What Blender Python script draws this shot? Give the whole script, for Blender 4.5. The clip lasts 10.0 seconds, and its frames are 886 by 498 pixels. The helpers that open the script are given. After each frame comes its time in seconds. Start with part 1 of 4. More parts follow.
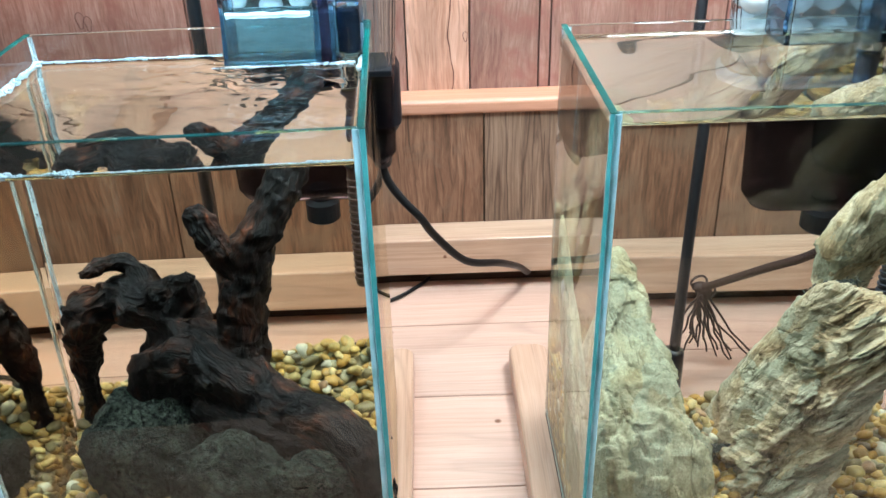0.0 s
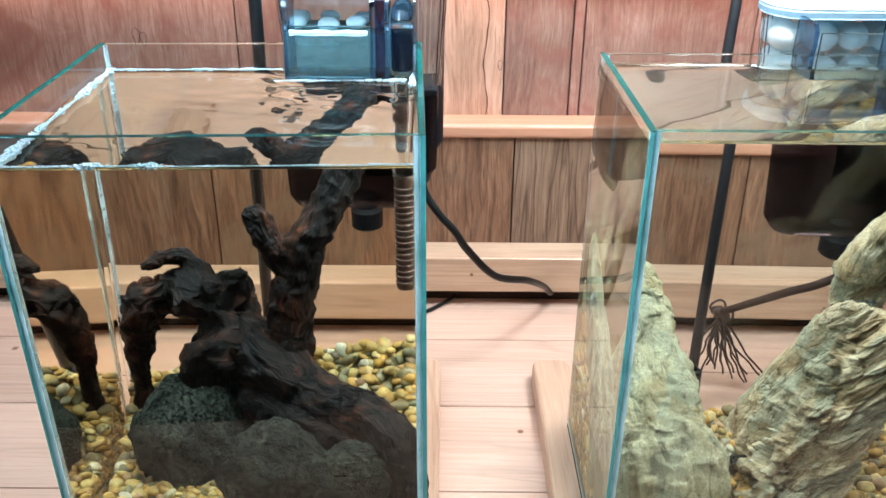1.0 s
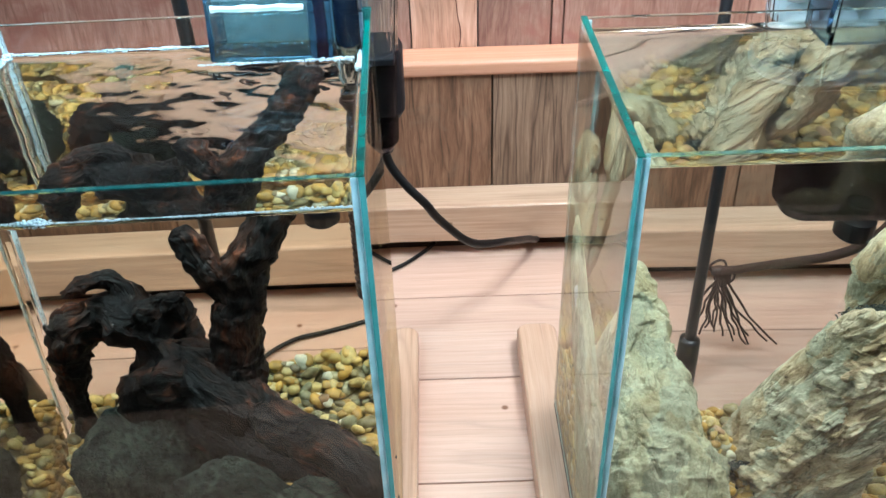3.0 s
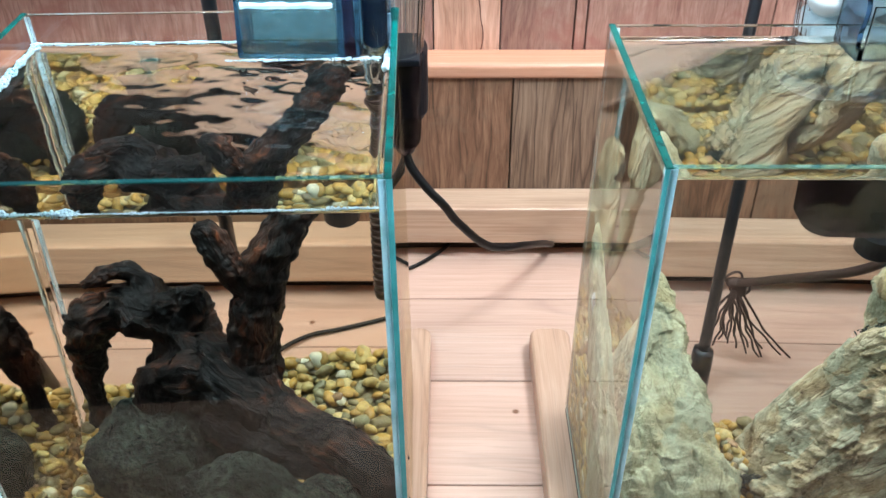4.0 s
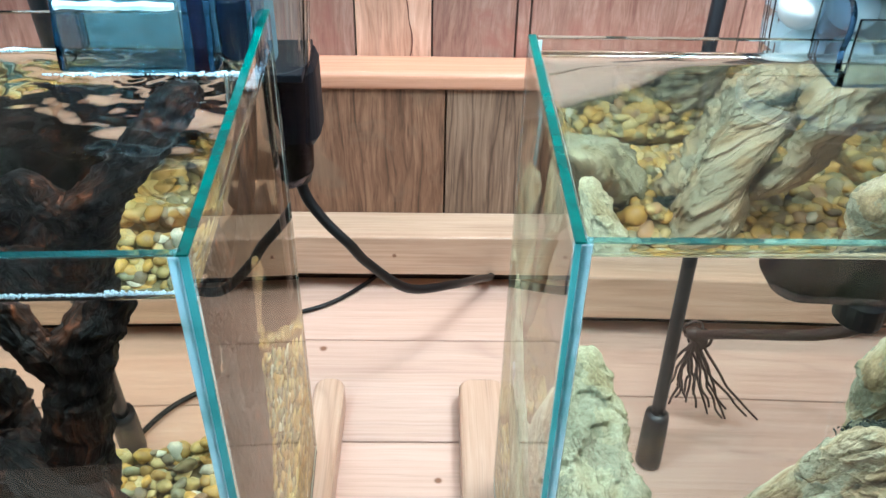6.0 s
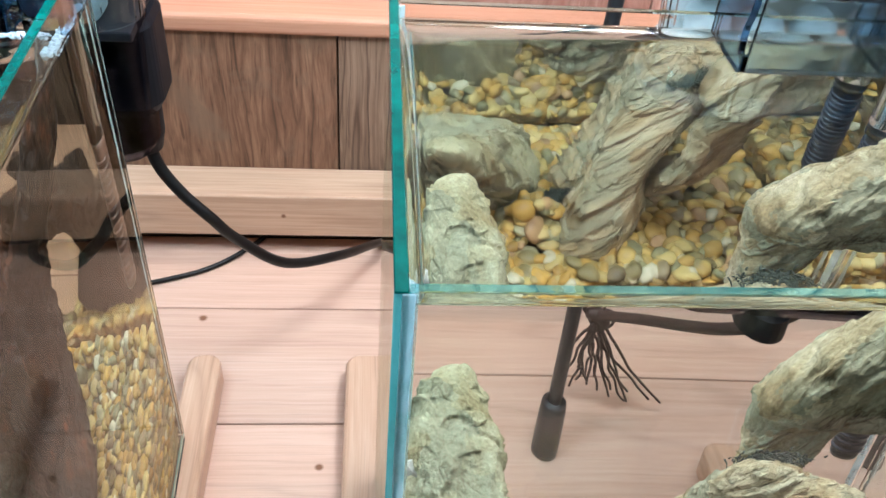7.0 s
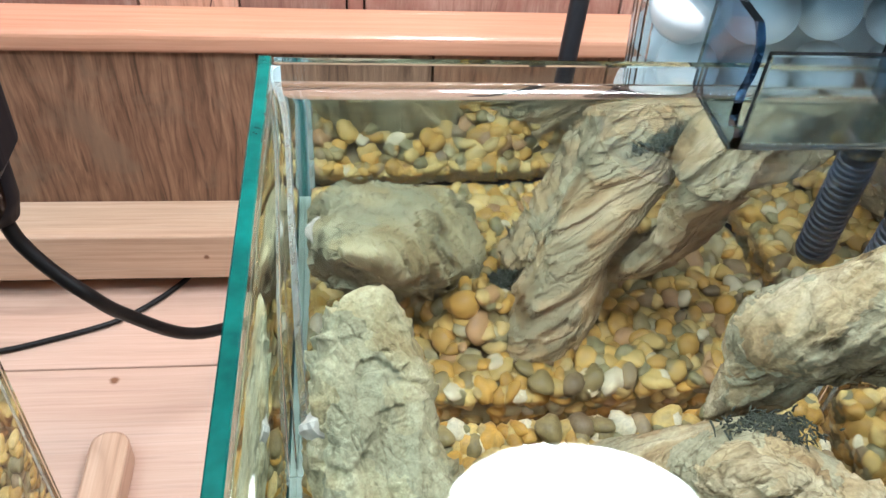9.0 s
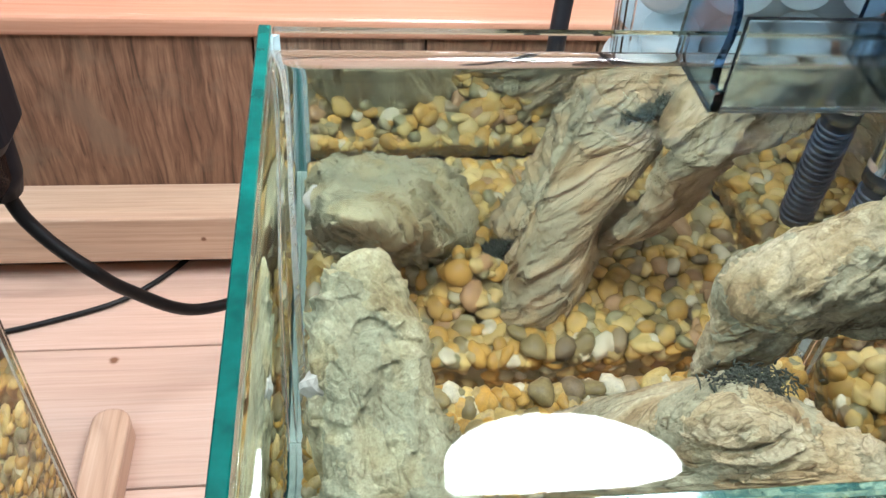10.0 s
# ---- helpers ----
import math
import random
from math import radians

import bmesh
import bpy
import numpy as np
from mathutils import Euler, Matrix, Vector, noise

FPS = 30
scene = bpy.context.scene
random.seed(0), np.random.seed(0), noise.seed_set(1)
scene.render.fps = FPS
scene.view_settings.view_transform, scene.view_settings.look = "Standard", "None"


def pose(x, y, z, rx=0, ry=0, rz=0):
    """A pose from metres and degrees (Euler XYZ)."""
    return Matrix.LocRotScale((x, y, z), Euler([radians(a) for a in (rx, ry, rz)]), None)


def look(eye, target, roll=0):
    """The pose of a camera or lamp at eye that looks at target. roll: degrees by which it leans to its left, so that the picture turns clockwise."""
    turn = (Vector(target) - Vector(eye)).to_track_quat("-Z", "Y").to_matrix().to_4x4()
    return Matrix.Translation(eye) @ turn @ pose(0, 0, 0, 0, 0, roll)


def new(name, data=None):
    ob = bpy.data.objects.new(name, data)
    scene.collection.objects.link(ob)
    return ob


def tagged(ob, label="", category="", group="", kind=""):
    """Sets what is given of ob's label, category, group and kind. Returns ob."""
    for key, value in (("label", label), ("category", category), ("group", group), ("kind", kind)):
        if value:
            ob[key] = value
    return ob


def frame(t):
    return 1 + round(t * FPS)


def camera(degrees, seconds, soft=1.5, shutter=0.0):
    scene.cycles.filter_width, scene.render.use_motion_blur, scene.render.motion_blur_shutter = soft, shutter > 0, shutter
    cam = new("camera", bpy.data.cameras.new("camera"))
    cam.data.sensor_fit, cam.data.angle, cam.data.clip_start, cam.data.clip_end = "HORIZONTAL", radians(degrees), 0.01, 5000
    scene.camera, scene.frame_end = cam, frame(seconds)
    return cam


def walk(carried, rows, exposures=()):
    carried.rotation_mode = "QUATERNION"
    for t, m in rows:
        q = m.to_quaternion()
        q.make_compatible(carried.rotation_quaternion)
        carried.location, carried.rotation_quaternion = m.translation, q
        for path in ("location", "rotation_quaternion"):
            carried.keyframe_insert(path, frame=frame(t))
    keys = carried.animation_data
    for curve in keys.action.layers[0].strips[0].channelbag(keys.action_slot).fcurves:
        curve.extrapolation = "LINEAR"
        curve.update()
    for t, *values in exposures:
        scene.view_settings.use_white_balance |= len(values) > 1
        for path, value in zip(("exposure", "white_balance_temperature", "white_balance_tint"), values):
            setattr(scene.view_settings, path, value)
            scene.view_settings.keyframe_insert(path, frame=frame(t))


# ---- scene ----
cam = camera(55.2, 10.0)
EXPOSURE = -2.05
PATH = [
    (0, (0.1047, 0.0983, 0.4243), (0.1058, 0.2728, 0.3267), -1.8),
    (0.5, (0.0982, 0.0889, 0.4195), (0.0959, 0.2660, 0.3266), -0.9),
    (1, (0.0863, 0.0650, 0.4252), (0.0855, 0.2433, 0.3347), 0.3),
    (1.5, (0.0860, 0.0722, 0.4335), (0.0867, 0.2508, 0.3435), 0.8),
    (2, (0.0947, 0.1153, 0.4516), (0.0931, 0.2845, 0.3449), -2.0),
    (2.5, (0.1056, 0.1543, 0.4575), (0.1049, 0.3164, 0.3404), -2.4),
    (4, (0.0990, 0.1565, 0.4608), (0.0966, 0.3185, 0.3434), -0.4),
    (4.5, (0.0888, 0.1048, 0.4627), (0.0820, 0.2766, 0.3604), -0.3),
    (4.7, (0.0877, 0.0847, 0.4670), (0.0802, 0.2605, 0.3721), -0.0),
    (5, (0.0904, 0.0952, 0.4598), (0.0833, 0.2714, 0.3654), -0.0),
    (5.2, (0.0950, 0.1253, 0.4606), (0.0897, 0.3008, 0.3649), -0.4),
    (5.5, (0.1133, 0.1689, 0.4499), (0.1087, 0.3422, 0.3500), -1.0),
    (6, (0.1393, 0.2457, 0.4319), (0.1421, 0.4071, 0.3139), 1.1),
    (6.2, (0.1462, 0.2608, 0.4308), (0.1530, 0.4202, 0.3103), 2.5),
    (7.3, (0.1765, 0.3178, 0.4223), (0.1956, 0.4659, 0.2892), 5.2),
    (7.5, (0.1774, 0.3342, 0.4173), (0.1969, 0.4830, 0.2851), 5.0),
    (8, (0.1856, 0.3596, 0.4157), (0.2074, 0.5072, 0.2825), 6.1),
    (8.5, (0.1918, 0.3778, 0.4083), (0.2141, 0.5234, 0.2729), 6.2),
    (9, (0.1994, 0.3805, 0.4131), (0.2216, 0.5254, 0.2771), 5.2),
    (9.5, (0.2030, 0.3753, 0.4130), (0.2263, 0.5198, 0.2767), 5.1),
    (10, (0.1979, 0.3677, 0.4130), (0.2217, 0.5115, 0.2762), 5.3),
]
TINTS = [(0, -0.08, 5850, 2.4), (1, -0.05, 6010, 4.2), (2, -0.02, 5840, 2.1), (2.5, -0.24, 5790, 1.0), (4, -0.24, 5900, 4.0), (5, -0.14, 5900, 5.0), (5.5, -0.12, 5740, 1.6), (6, -0.13, 5590, -2.2), (7.3, -0.36, 5930, 7.2), (8, -0.40, 5910, 7.0), (9, -0.36, 6180, 8.8), (10, -0.36, 6180, 8.8)]
walk(cam, [(t, look(eye, target, roll)) for t, eye, target, roll in PATH], [(t, EXPOSURE + s, k, m) for t, s, k, m in TINTS])

# ---- world, lights ----
world = bpy.data.worlds.new("room_air")
scene.world = world
world.use_nodes = True
world.node_tree.nodes["Background"].inputs[0].default_value = (0.9, 0.95, 1.0, 1)
world.node_tree.nodes["Background"].inputs[1].default_value = 0.10


def area_lamp(name, m, sx, sy, watts, colour):
    d = bpy.data.lights.new(name, "AREA")
    d.shape, d.size, d.size_y, d.energy, d.color = "RECTANGLE", sx, sy, watts, colour
    ob = new(name, d)
    ob.matrix_world = m
    return ob


# the room's ceiling light, above and in front of the table
area_lamp("ceiling_light", look((0.3, 0.15, 1.62), (0.12, 0.70, 0.1)), 0.9, 0.5, 9, (0.92, 0.96, 1.0))
# unseen fill lamp added over the table to brighten the wall
area_lamp("wall_fill_light", look((0.1, 0.60, 0.86), (0.1, 0.84, 0.15)), 1.6, 0.05, 38, (0.92, 0.95, 1.0))
# warm strip tucked under the top rail against the wall
area_lamp("strip_light", look((0.1, 0.833, 0.3012), (0.1, 0.826, 0.1)), 2.0, 0.008, 5.0, (1.0, 0.73, 0.64))


# ---- materials ----
class Nodes:
    """Small helper that wires shader nodes."""

    def __init__(self, name):
        self.mat = bpy.data.materials.new(name)
        self.mat.use_nodes = True
        self.tree = self.mat.node_tree
        self.tree.nodes.clear()
        self.out = self.add("ShaderNodeOutputMaterial")

    def add(self, kind, **inputs):
        n = self.tree.nodes.new(kind)
        for k, v in inputs.items():
            self.put(n, k, v)
        return n

    def put(self, n, key, v):
        sock = n.inputs[key] if key in n.inputs else n.inputs[key.replace("_", " ")]
        if isinstance(v, bpy.types.NodeSocket):
            self.tree.links.new(v, sock)
        else:
            sock.default_value = v

    def math(self, op, a, b=0.0):
        n = self.tree.nodes.new("ShaderNodeMath")
        n.operation = op
        for i, v in enumerate((a, b)):
            if isinstance(v, bpy.types.NodeSocket):
                self.tree.links.new(v, n.inputs[i])
            else:
                n.inputs[i].default_value = v
        return n.outputs[0]

    def vmath(self, op, a, b):
        n = self.tree.nodes.new("ShaderNodeVectorMath")
        n.operation = op
        for i, v in enumerate((a, b)):
            if isinstance(v, bpy.types.NodeSocket):
                self.tree.links.new(v, n.inputs[i])
            else:
                n.inputs[i].default_value = v
        return n.outputs[0]

    def mix(self, f, a, b, blend="MIX"):
        n = self.tree.nodes.new("ShaderNodeMix")
        n.data_type, n.blend_type = "RGBA", blend
        for i, v in ((0, f), (6, a), (7, b)):
            if isinstance(v, bpy.types.NodeSocket):
                self.tree.links.new(v, n.inputs[i])
            else:
                n.inputs[i].default_value = v if i == 0 else (*v, 1)
        return n.outputs[2]

    def ramp(self, f, stops, smooth="LINEAR"):
        n = self.tree.nodes.new("ShaderNodeValToRGB")
        cr = n.color_ramp
        cr.interpolation = smooth
        while len(cr.elements) < len(stops):
            cr.elements.new(0.5)
        for e, (p, c) in zip(cr.elements, stops):
            e.position = p
            e.color = (*c, 1) if len(c) == 3 else c
        self.tree.links.new(f, n.inputs[0])
        return n.outputs[0]

    def noise(self, vec, scale, detail=4, rough=0.55, dist=0.0):
        n = self.add("ShaderNodeTexNoise", Scale=scale, Detail=detail, Roughness=rough, Distortion=dist)
        if vec is not None:
            self.tree.links.new(vec, n.inputs["Vector"])
        return n.outputs["Fac"]

    def coords(self, shift=True):
        c = self.add("ShaderNodeTexCoord").outputs["Object"]
        if shift:
            r = self.add("ShaderNodeObjectInfo").outputs["Random"]
            s = self.add("ShaderNodeCombineXYZ", X=self.math("MULTIPLY", r, 7.3), Y=self.math("MULTIPLY", r, 3.1), Z=self.math("MULTIPLY", r, 5.7)).outputs[0]
            c = self.vmath("ADD", c, s)
        return c

    def bump(self, h, strength, distance):
        return self.add("ShaderNodeBump", Strength=strength, Distance=distance, Height=h).outputs["Normal"]

    def principled(self, **inputs):
        p = self.add("ShaderNodeBsdfPrincipled", **inputs)
        self.tree.links.new(p.outputs[0], self.out.inputs[0])
        return self.mat


def wood(name, dark, mid, light, grain, rough=0.5, rings=26.0, pores=0.5, spread=0.2, stain=None, knots=(), lines=0.5, sway=0.006, stretch=0.022):
    """Timber whose grain runs along the axis 'grain' (0 x, 1 y, 2 z)."""
    n = Nodes(name)
    c = n.coords()
    soft = [1.0, 1.0, 1.0]
    soft[grain] = 0.32
    bend = n.add("ShaderNodeTexNoise", Scale=24.0, Detail=3.0, Vector=n.vmath("MULTIPLY", c, tuple(soft))).outputs["Color"]
    c = n.vmath("ADD", c, n.vmath("MULTIPLY", n.vmath("SUBTRACT", bend, (0.5, 0.5, 0.5)), (sway, sway, sway)))

    def along(k):
        s = [1.0, 1.0, 1.0]
        s[grain] = k
        return n.vmath("MULTIPLY", c, tuple(s))

    warp = n.noise(along(0.35), 16, 3, 0.55)
    big = n.noise(along(0.10), 15, 2, 0.5, 0.5)
    phase = n.math("ADD", n.math("MULTIPLY", big, rings), n.math("MULTIPLY", warp, 3.0))
    ring = n.math("ABSOLUTE", n.math("SINE", phase))
    ring = n.math("POWER", ring, 0.45)
    fine = n.noise(along(stretch * 1.3), 1000, 4, 0.65, 0.3)
    mids = n.noise(along(stretch), 300, 4, 0.6, 0.4)
    broad = n.noise(along(0.06), 42, 3, 0.55)
    f = n.math("ADD", n.math("MULTIPLY", mids, 0.50), n.math("MULTIPLY", broad, 0.30))
    f = n.math("ADD", f, n.math("MULTIPLY", fine, 0.20))
    col = n.ramp(f, [(0.36, dark), (0.50, mid), (0.62, light)])
    col = n.mix(1.0, col, n.ramp(ring, [(0.25, (1 - lines, 1 - lines * 1.08, 1 - lines * 1.12)), (0.72, (1, 1, 1))]), "MULTIPLY")
    streak = n.noise(along(stretch * 0.8), 560, 2, 0.5)
    col = n.mix(1.0, col, n.ramp(streak, [(0.30, (1 - pores, 1 - pores * 1.05, 1 - pores * 1.08)), (0.42, (1, 1, 1))]), "MULTIPLY")
    tone = n.add("ShaderNodeObjectInfo").outputs["Random"]
    col = n.mix(1.0, col, n.ramp(tone, [(0.0, (1 - spread,) * 3), (1.0, (1 + spread * 0.4,) * 3)]), "MULTIPLY")
    if stain:
        blot = n.noise(c, 19, 5, 0.62, 0.8)
        col = n.mix(n.ramp(blot, [(0.49, (0, 0, 0)), (0.64, (0.75, 0.75, 0.75))]), col, stain, "MIX")
    raw = n.coords(False)
    for x, y, z, r in knots:
        dv = n.add("ShaderNodeVectorMath")
        dv.operation = "DISTANCE"
        n.tree.links.new(raw, dv.inputs[0])
        dv.inputs[1].default_value = (x, y, z)
        dd = n.math("ADD", dv.outputs["Value"], n.math("MULTIPLY", n.math("SUBTRACT", mids, 0.5), r))
        col = n.mix(n.ramp(n.math("DIVIDE", dd, r), [(0.45, (1, 1, 1)), (1.0, (0, 0, 0))]), col, (0.20, 0.085, 0.04))
    rg = n.math("ADD", n.math("MULTIPLY", mids, 0.25), rough - 0.12)
    return n.principled(Base_Color=col, Roughness=rg, Normal=n.bump(n.math("ADD", f, n.math("MULTIPLY", ring, 0.25)), 0.3, 0.0006))


M_UP = wood("red_brown_panel", (0.205, 0.092, 0.066), (0.33, 0.178, 0.135), (0.42, 0.258, 0.205), 2, 0.40, 18, 0.22, 0.22, (0.24, 0.095, 0.07), lines=0.14, sway=0.020, stretch=0.085)
M_UP_PALE = wood("pale_brown_panel", (0.36, 0.18, 0.115), (0.52, 0.29, 0.20), (0.62, 0.38, 0.28), 2, 0.40, 14, 0.3, 0.1, lines=0.18, sway=0.02, stretch=0.045)
M_LOW = wood("grey_brown_panel", (0.076, 0.037, 0.021), (0.190, 0.094, 0.053), (0.298, 0.164, 0.098), 2, 0.5, 30, 0.40, 0.25, stain=(0.20, 0.125, 0.08), lines=0.34, sway=0.020, stretch=0.055)
M_RAIL = wood("satin_brown_rail", (0.440, 0.214, 0.131), (0.488, 0.244, 0.155), (0.528, 0.275, 0.180), 0, 0.22, 5, 0.05, 0.1, lines=0.03)
M_LEDGE = wood("orange_pine", (0.48, 0.30, 0.19), (0.61, 0.405, 0.275), (0.68, 0.48, 0.345), 0, 0.36, 14, 0.12, 0.1, knots=((0.1106, 0.7774, 0.0365, 0.0022),), lines=0.14)
M_LOW_RIBBED = wood("ribbed_grey_brown_panel", (0.084, 0.050, 0.033), (0.210, 0.128, 0.082), (0.319, 0.212, 0.144), 2, 0.5, 46, 0.45, 0.15, lines=0.55, sway=0.012, stretch=0.03)
M_TOPRAIL = wood("brown_rail", (0.28, 0.13, 0.085), (0.38, 0.19, 0.13), (0.46, 0.25, 0.18), 0, 0.38, 10, 0.2, 0.1, lines=0.1)
PINE_KNOTS = ((0.06, 0.71, 0.0, 0.0035), (0.1106, 0.7774, 0.0365, 0.0022), (-0.30, 0.70, 0.0, 0.004), (-0.02, 0.748, 0.0, 0.0035), (0.145, 0.59, 0.0, 0.003))
M_PINE = wood("pine", (0.567, 0.359, 0.265), (0.639, 0.422, 0.321), (0.690, 0.475, 0.372), 0, 0.40, 16, 0.10, 0.12, knots=PINE_KNOTS, lines=0.12)
M_BASE = wood("oiled_pine", (0.44, 0.255, 0.160), (0.54, 0.335, 0.225), (0.61, 0.40, 0.285), 1, 0.4, 20, 0.15, 0.08, lines=0.15)


def plain(name, colour, rough=0.5, metallic=0.0, grain=0.06, scale=120, bump=0.0, **more):
    n = Nodes(name)
    c = n.coords(False)
    f = n.noise(c, scale, 4)
    col = n.mix(1.0, colour, n.ramp(f, [(0.3, (1 - grain,) * 3), (0.7, (1 + grain,) * 3)]), "MULTIPLY")
    rg = n.math("ADD", n.math("MULTIPLY", n.noise(c, scale * 0.3, 3), 0.15), rough - 0.07)
    extra = dict(more)
    if bump:
        extra["Normal"] = n.bump(f, bump, 0.0005)
    return n.principled(Base_Color=col, Roughness=rg, Metallic=metallic, **extra)


def glassy(name, colour, ior=1.45, rough=0.0):
    n = Nodes(name)
    g = n.add("ShaderNodeBsdfGlass", Color=(*colour, 1), Roughness=rough, IOR=ior)
    n.tree.links.new(g.outputs[0], n.out.inputs[0])
    return n.mat


M_GLASS = glassy("clear_glass", (0.985, 0.995, 0.992), 1.333)


def wet_glass(name, colour, ior=1.333):
    """Glass with water behind it; a little extra gloss for its own index."""
    n = Nodes(name)
    g = n.add("ShaderNodeBsdfGlass", Color=(*colour, 1), Roughness=0.0, IOR=ior)
    r = n.add("ShaderNodeBsdfGlossy", Color=(1, 1, 1, 1), Roughness=0.0)
    m = n.add("ShaderNodeMixShader", Fac=0.022)
    n.tree.links.new(g.outputs[0], m.inputs[1])
    n.tree.links.new(r.outputs[0], m.inputs[2])
    n.tree.links.new(m.outputs[0], n.out.inputs[0])
    return n.mat


M_GLASS_WET = wet_glass("wet_glass", (0.970, 0.985, 0.955))
M_GLASS_WET_LEFT = wet_glass("yellowish_wet_glass", (0.972, 0.930, 0.835), 1.318)
M_WATER = glassy("water", (0.985, 0.992, 0.970), 1.333)
M_WATER_LEFT = glassy("yellowish_water", (0.985, 0.965, 0.915), 1.318)


def see_through(name):
    """The boundary of water against wet glass, where nothing bends or reflects."""
    n = Nodes(name)
    n.tree.links.new(n.add("ShaderNodeBsdfTransparent").outputs[0], n.out.inputs[0])
    return n.mat


M_WETTED = see_through("wetted_boundary")
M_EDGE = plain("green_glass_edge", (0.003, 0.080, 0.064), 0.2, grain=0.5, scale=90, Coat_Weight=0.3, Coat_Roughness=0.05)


def lit_edge(name, colour, share):
    """A ground glass edge that passes light on from behind."""
    n = Nodes(name)
    f = n.noise(n.coords(False), 60, 4)
    col = n.mix(1.0, colour, n.ramp(f, [(0.36, (0.72, 0.82, 0.80)), (0.5, (0.95, 0.97, 0.97)), (0.66, (1.06, 1.03, 1.03))]), "MULTIPLY")
    p = n.add("ShaderNodeBsdfPrincipled", Base_Color=col, Roughness=0.2, Coat_Weight=0.6, Coat_Roughness=0.05)
    t = n.add("ShaderNodeBsdfTranslucent", Color=col)
    m = n.add("ShaderNodeMixShader", Fac=share)
    n.tree.links.new(p.outputs[0], m.inputs[1])
    n.tree.links.new(t.outputs[0], m.inputs[2])
    n.tree.links.new(m.outputs[0], n.out.inputs[0])
    return n.mat


# brighter copy of the green edge; light through the glass is in its colour
M_EDGE_FRONT = lit_edge("lit_cyan_glass_edge", (0.09, 0.33, 0.34), 0.5)
M_SILICONE = lit_edge("pale_silicone", (0.80, 0.93, 0.98), 0.6)


def bead_material():
    """Clear silicone, partly milky."""
    n = Nodes("clear_silicone")
    p = n.add("ShaderNodeBsdfPrincipled", Base_Color=(0.62, 0.72, 0.74, 1), Roughness=0.3)
    g = n.add("ShaderNodeBsdfGlass", Color=(0.93, 0.97, 0.96, 1), Roughness=0.08, IOR=1.2)
    m = n.add("ShaderNodeMixShader", Fac=n.ramp(n.noise(n.coords(False), 70, 3), [(0.35, (0.12,) * 3), (0.7, (0.5,) * 3)]))
    n.tree.links.new(g.outputs[0], m.inputs[1])
    n.tree.links.new(p.outputs[0], m.inputs[2])
    n.tree.links.new(m.outputs[0], n.out.inputs[0])
    return n.mat


M_BEAD = bead_material()
M_FROTH = lit_edge("white_froth", (0.74, 0.82, 0.86), 0.4)


def rim_edge(name):
    """A polished glass edge: half clear, half deep teal."""
    n = Nodes(name)
    g = n.add("ShaderNodeBsdfGlass", Color=(0.66, 0.90, 0.89, 1), Roughness=0.02, IOR=1.45)
    f = n.noise(n.coords(False), 70, 4)
    p = n.add("ShaderNodeBsdfPrincipled", Base_Color=n.ramp(f, [(0.3, (0.015, 0.15, 0.145)), (0.7, (0.05, 0.32, 0.31))]), Roughness=0.12, Coat_Weight=1.0, Coat_Roughness=0.04)
    m = n.add("ShaderNodeMixShader", Fac=0.24)
    n.tree.links.new(g.outputs[0], m.inputs[1])
    n.tree.links.new(p.outputs[0], m.inputs[2])
    n.tree.links.new(m.outputs[0], n.out.inputs[0])
    return n.mat


M_EDGE_RIM = rim_edge("rim_glass_edge")
# paler edge colour that holds the light from the gravel
M_EDGE_GRAVEL_LIT = plain("gravel_lit_glass_edge", (0.34, 0.43, 0.37), 0.6, grain=0.3, scale=140)
M_EDGE_PALE = glassy("clear_glass_edge", (0.86, 0.94, 0.93), 1.3)
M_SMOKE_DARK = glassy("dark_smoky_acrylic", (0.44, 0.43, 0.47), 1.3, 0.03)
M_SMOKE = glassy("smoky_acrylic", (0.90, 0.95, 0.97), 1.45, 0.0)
M_SMOKE_BLUE = glassy("blue_smoky_acrylic", (0.84, 0.91, 0.95), 1.45, 0.0)
M_CHEEK = glassy("navy_acrylic", (0.66, 0.75, 0.84), 1.45, 0.0)
M_LID = plain("white_plastic", (0.82, 0.84, 0.85), 0.35, grain=0.02)


def milky(name, colour, share):
    """White plastic that lets some light through."""
    n = Nodes(name)
    p = n.add("ShaderNodeBsdfPrincipled", Base_Color=(*colour, 1), Roughness=n.math("ADD", n.math("MULTIPLY", n.noise(n.coords(False), 60, 3), 0.12), 0.26))
    t = n.add("ShaderNodeBsdfTranslucent", Color=(*colour, 1))
    m = n.add("ShaderNodeMixShader", Fac=share)
    n.tree.links.new(p.outputs[0], m.inputs[1])
    n.tree.links.new(t.outputs[0], m.inputs[2])
    n.tree.links.new(m.outputs[0], n.out.inputs[0])
    return n.mat


M_MILKY = milky("milky_white_plastic", (0.86, 0.88, 0.89), 0.45)
M_BLACK = plain("black_plastic", (0.005, 0.005, 0.007), 0.5, grain=0.2, Specular_IOR_Level=0.15)
M_CABLE = plain("black_rubber", (0.0045, 0.0036, 0.0036), 0.42, grain=0.2, Specular_IOR_Level=0.3)
M_POLE = plain("black_paint", (0.010, 0.010, 0.012), 0.35, grain=0.15)
M_FOAM = plain("black_foam", (0.01, 0.01, 0.01), 0.9, grain=0.3)
M_BALL = plain("white_ceramic", (0.78, 0.79, 0.78), 0.6, grain=0.05, bump=0.2)
M_TASSEL = plain("brown_twine", (0.050, 0.024, 0.017), 0.7, grain=0.3, scale=400)
M_PLASTER = plain("painted_plaster", (0.10, 0.10, 0.10), 0.9, grain=0.04, scale=20, bump=0.1)


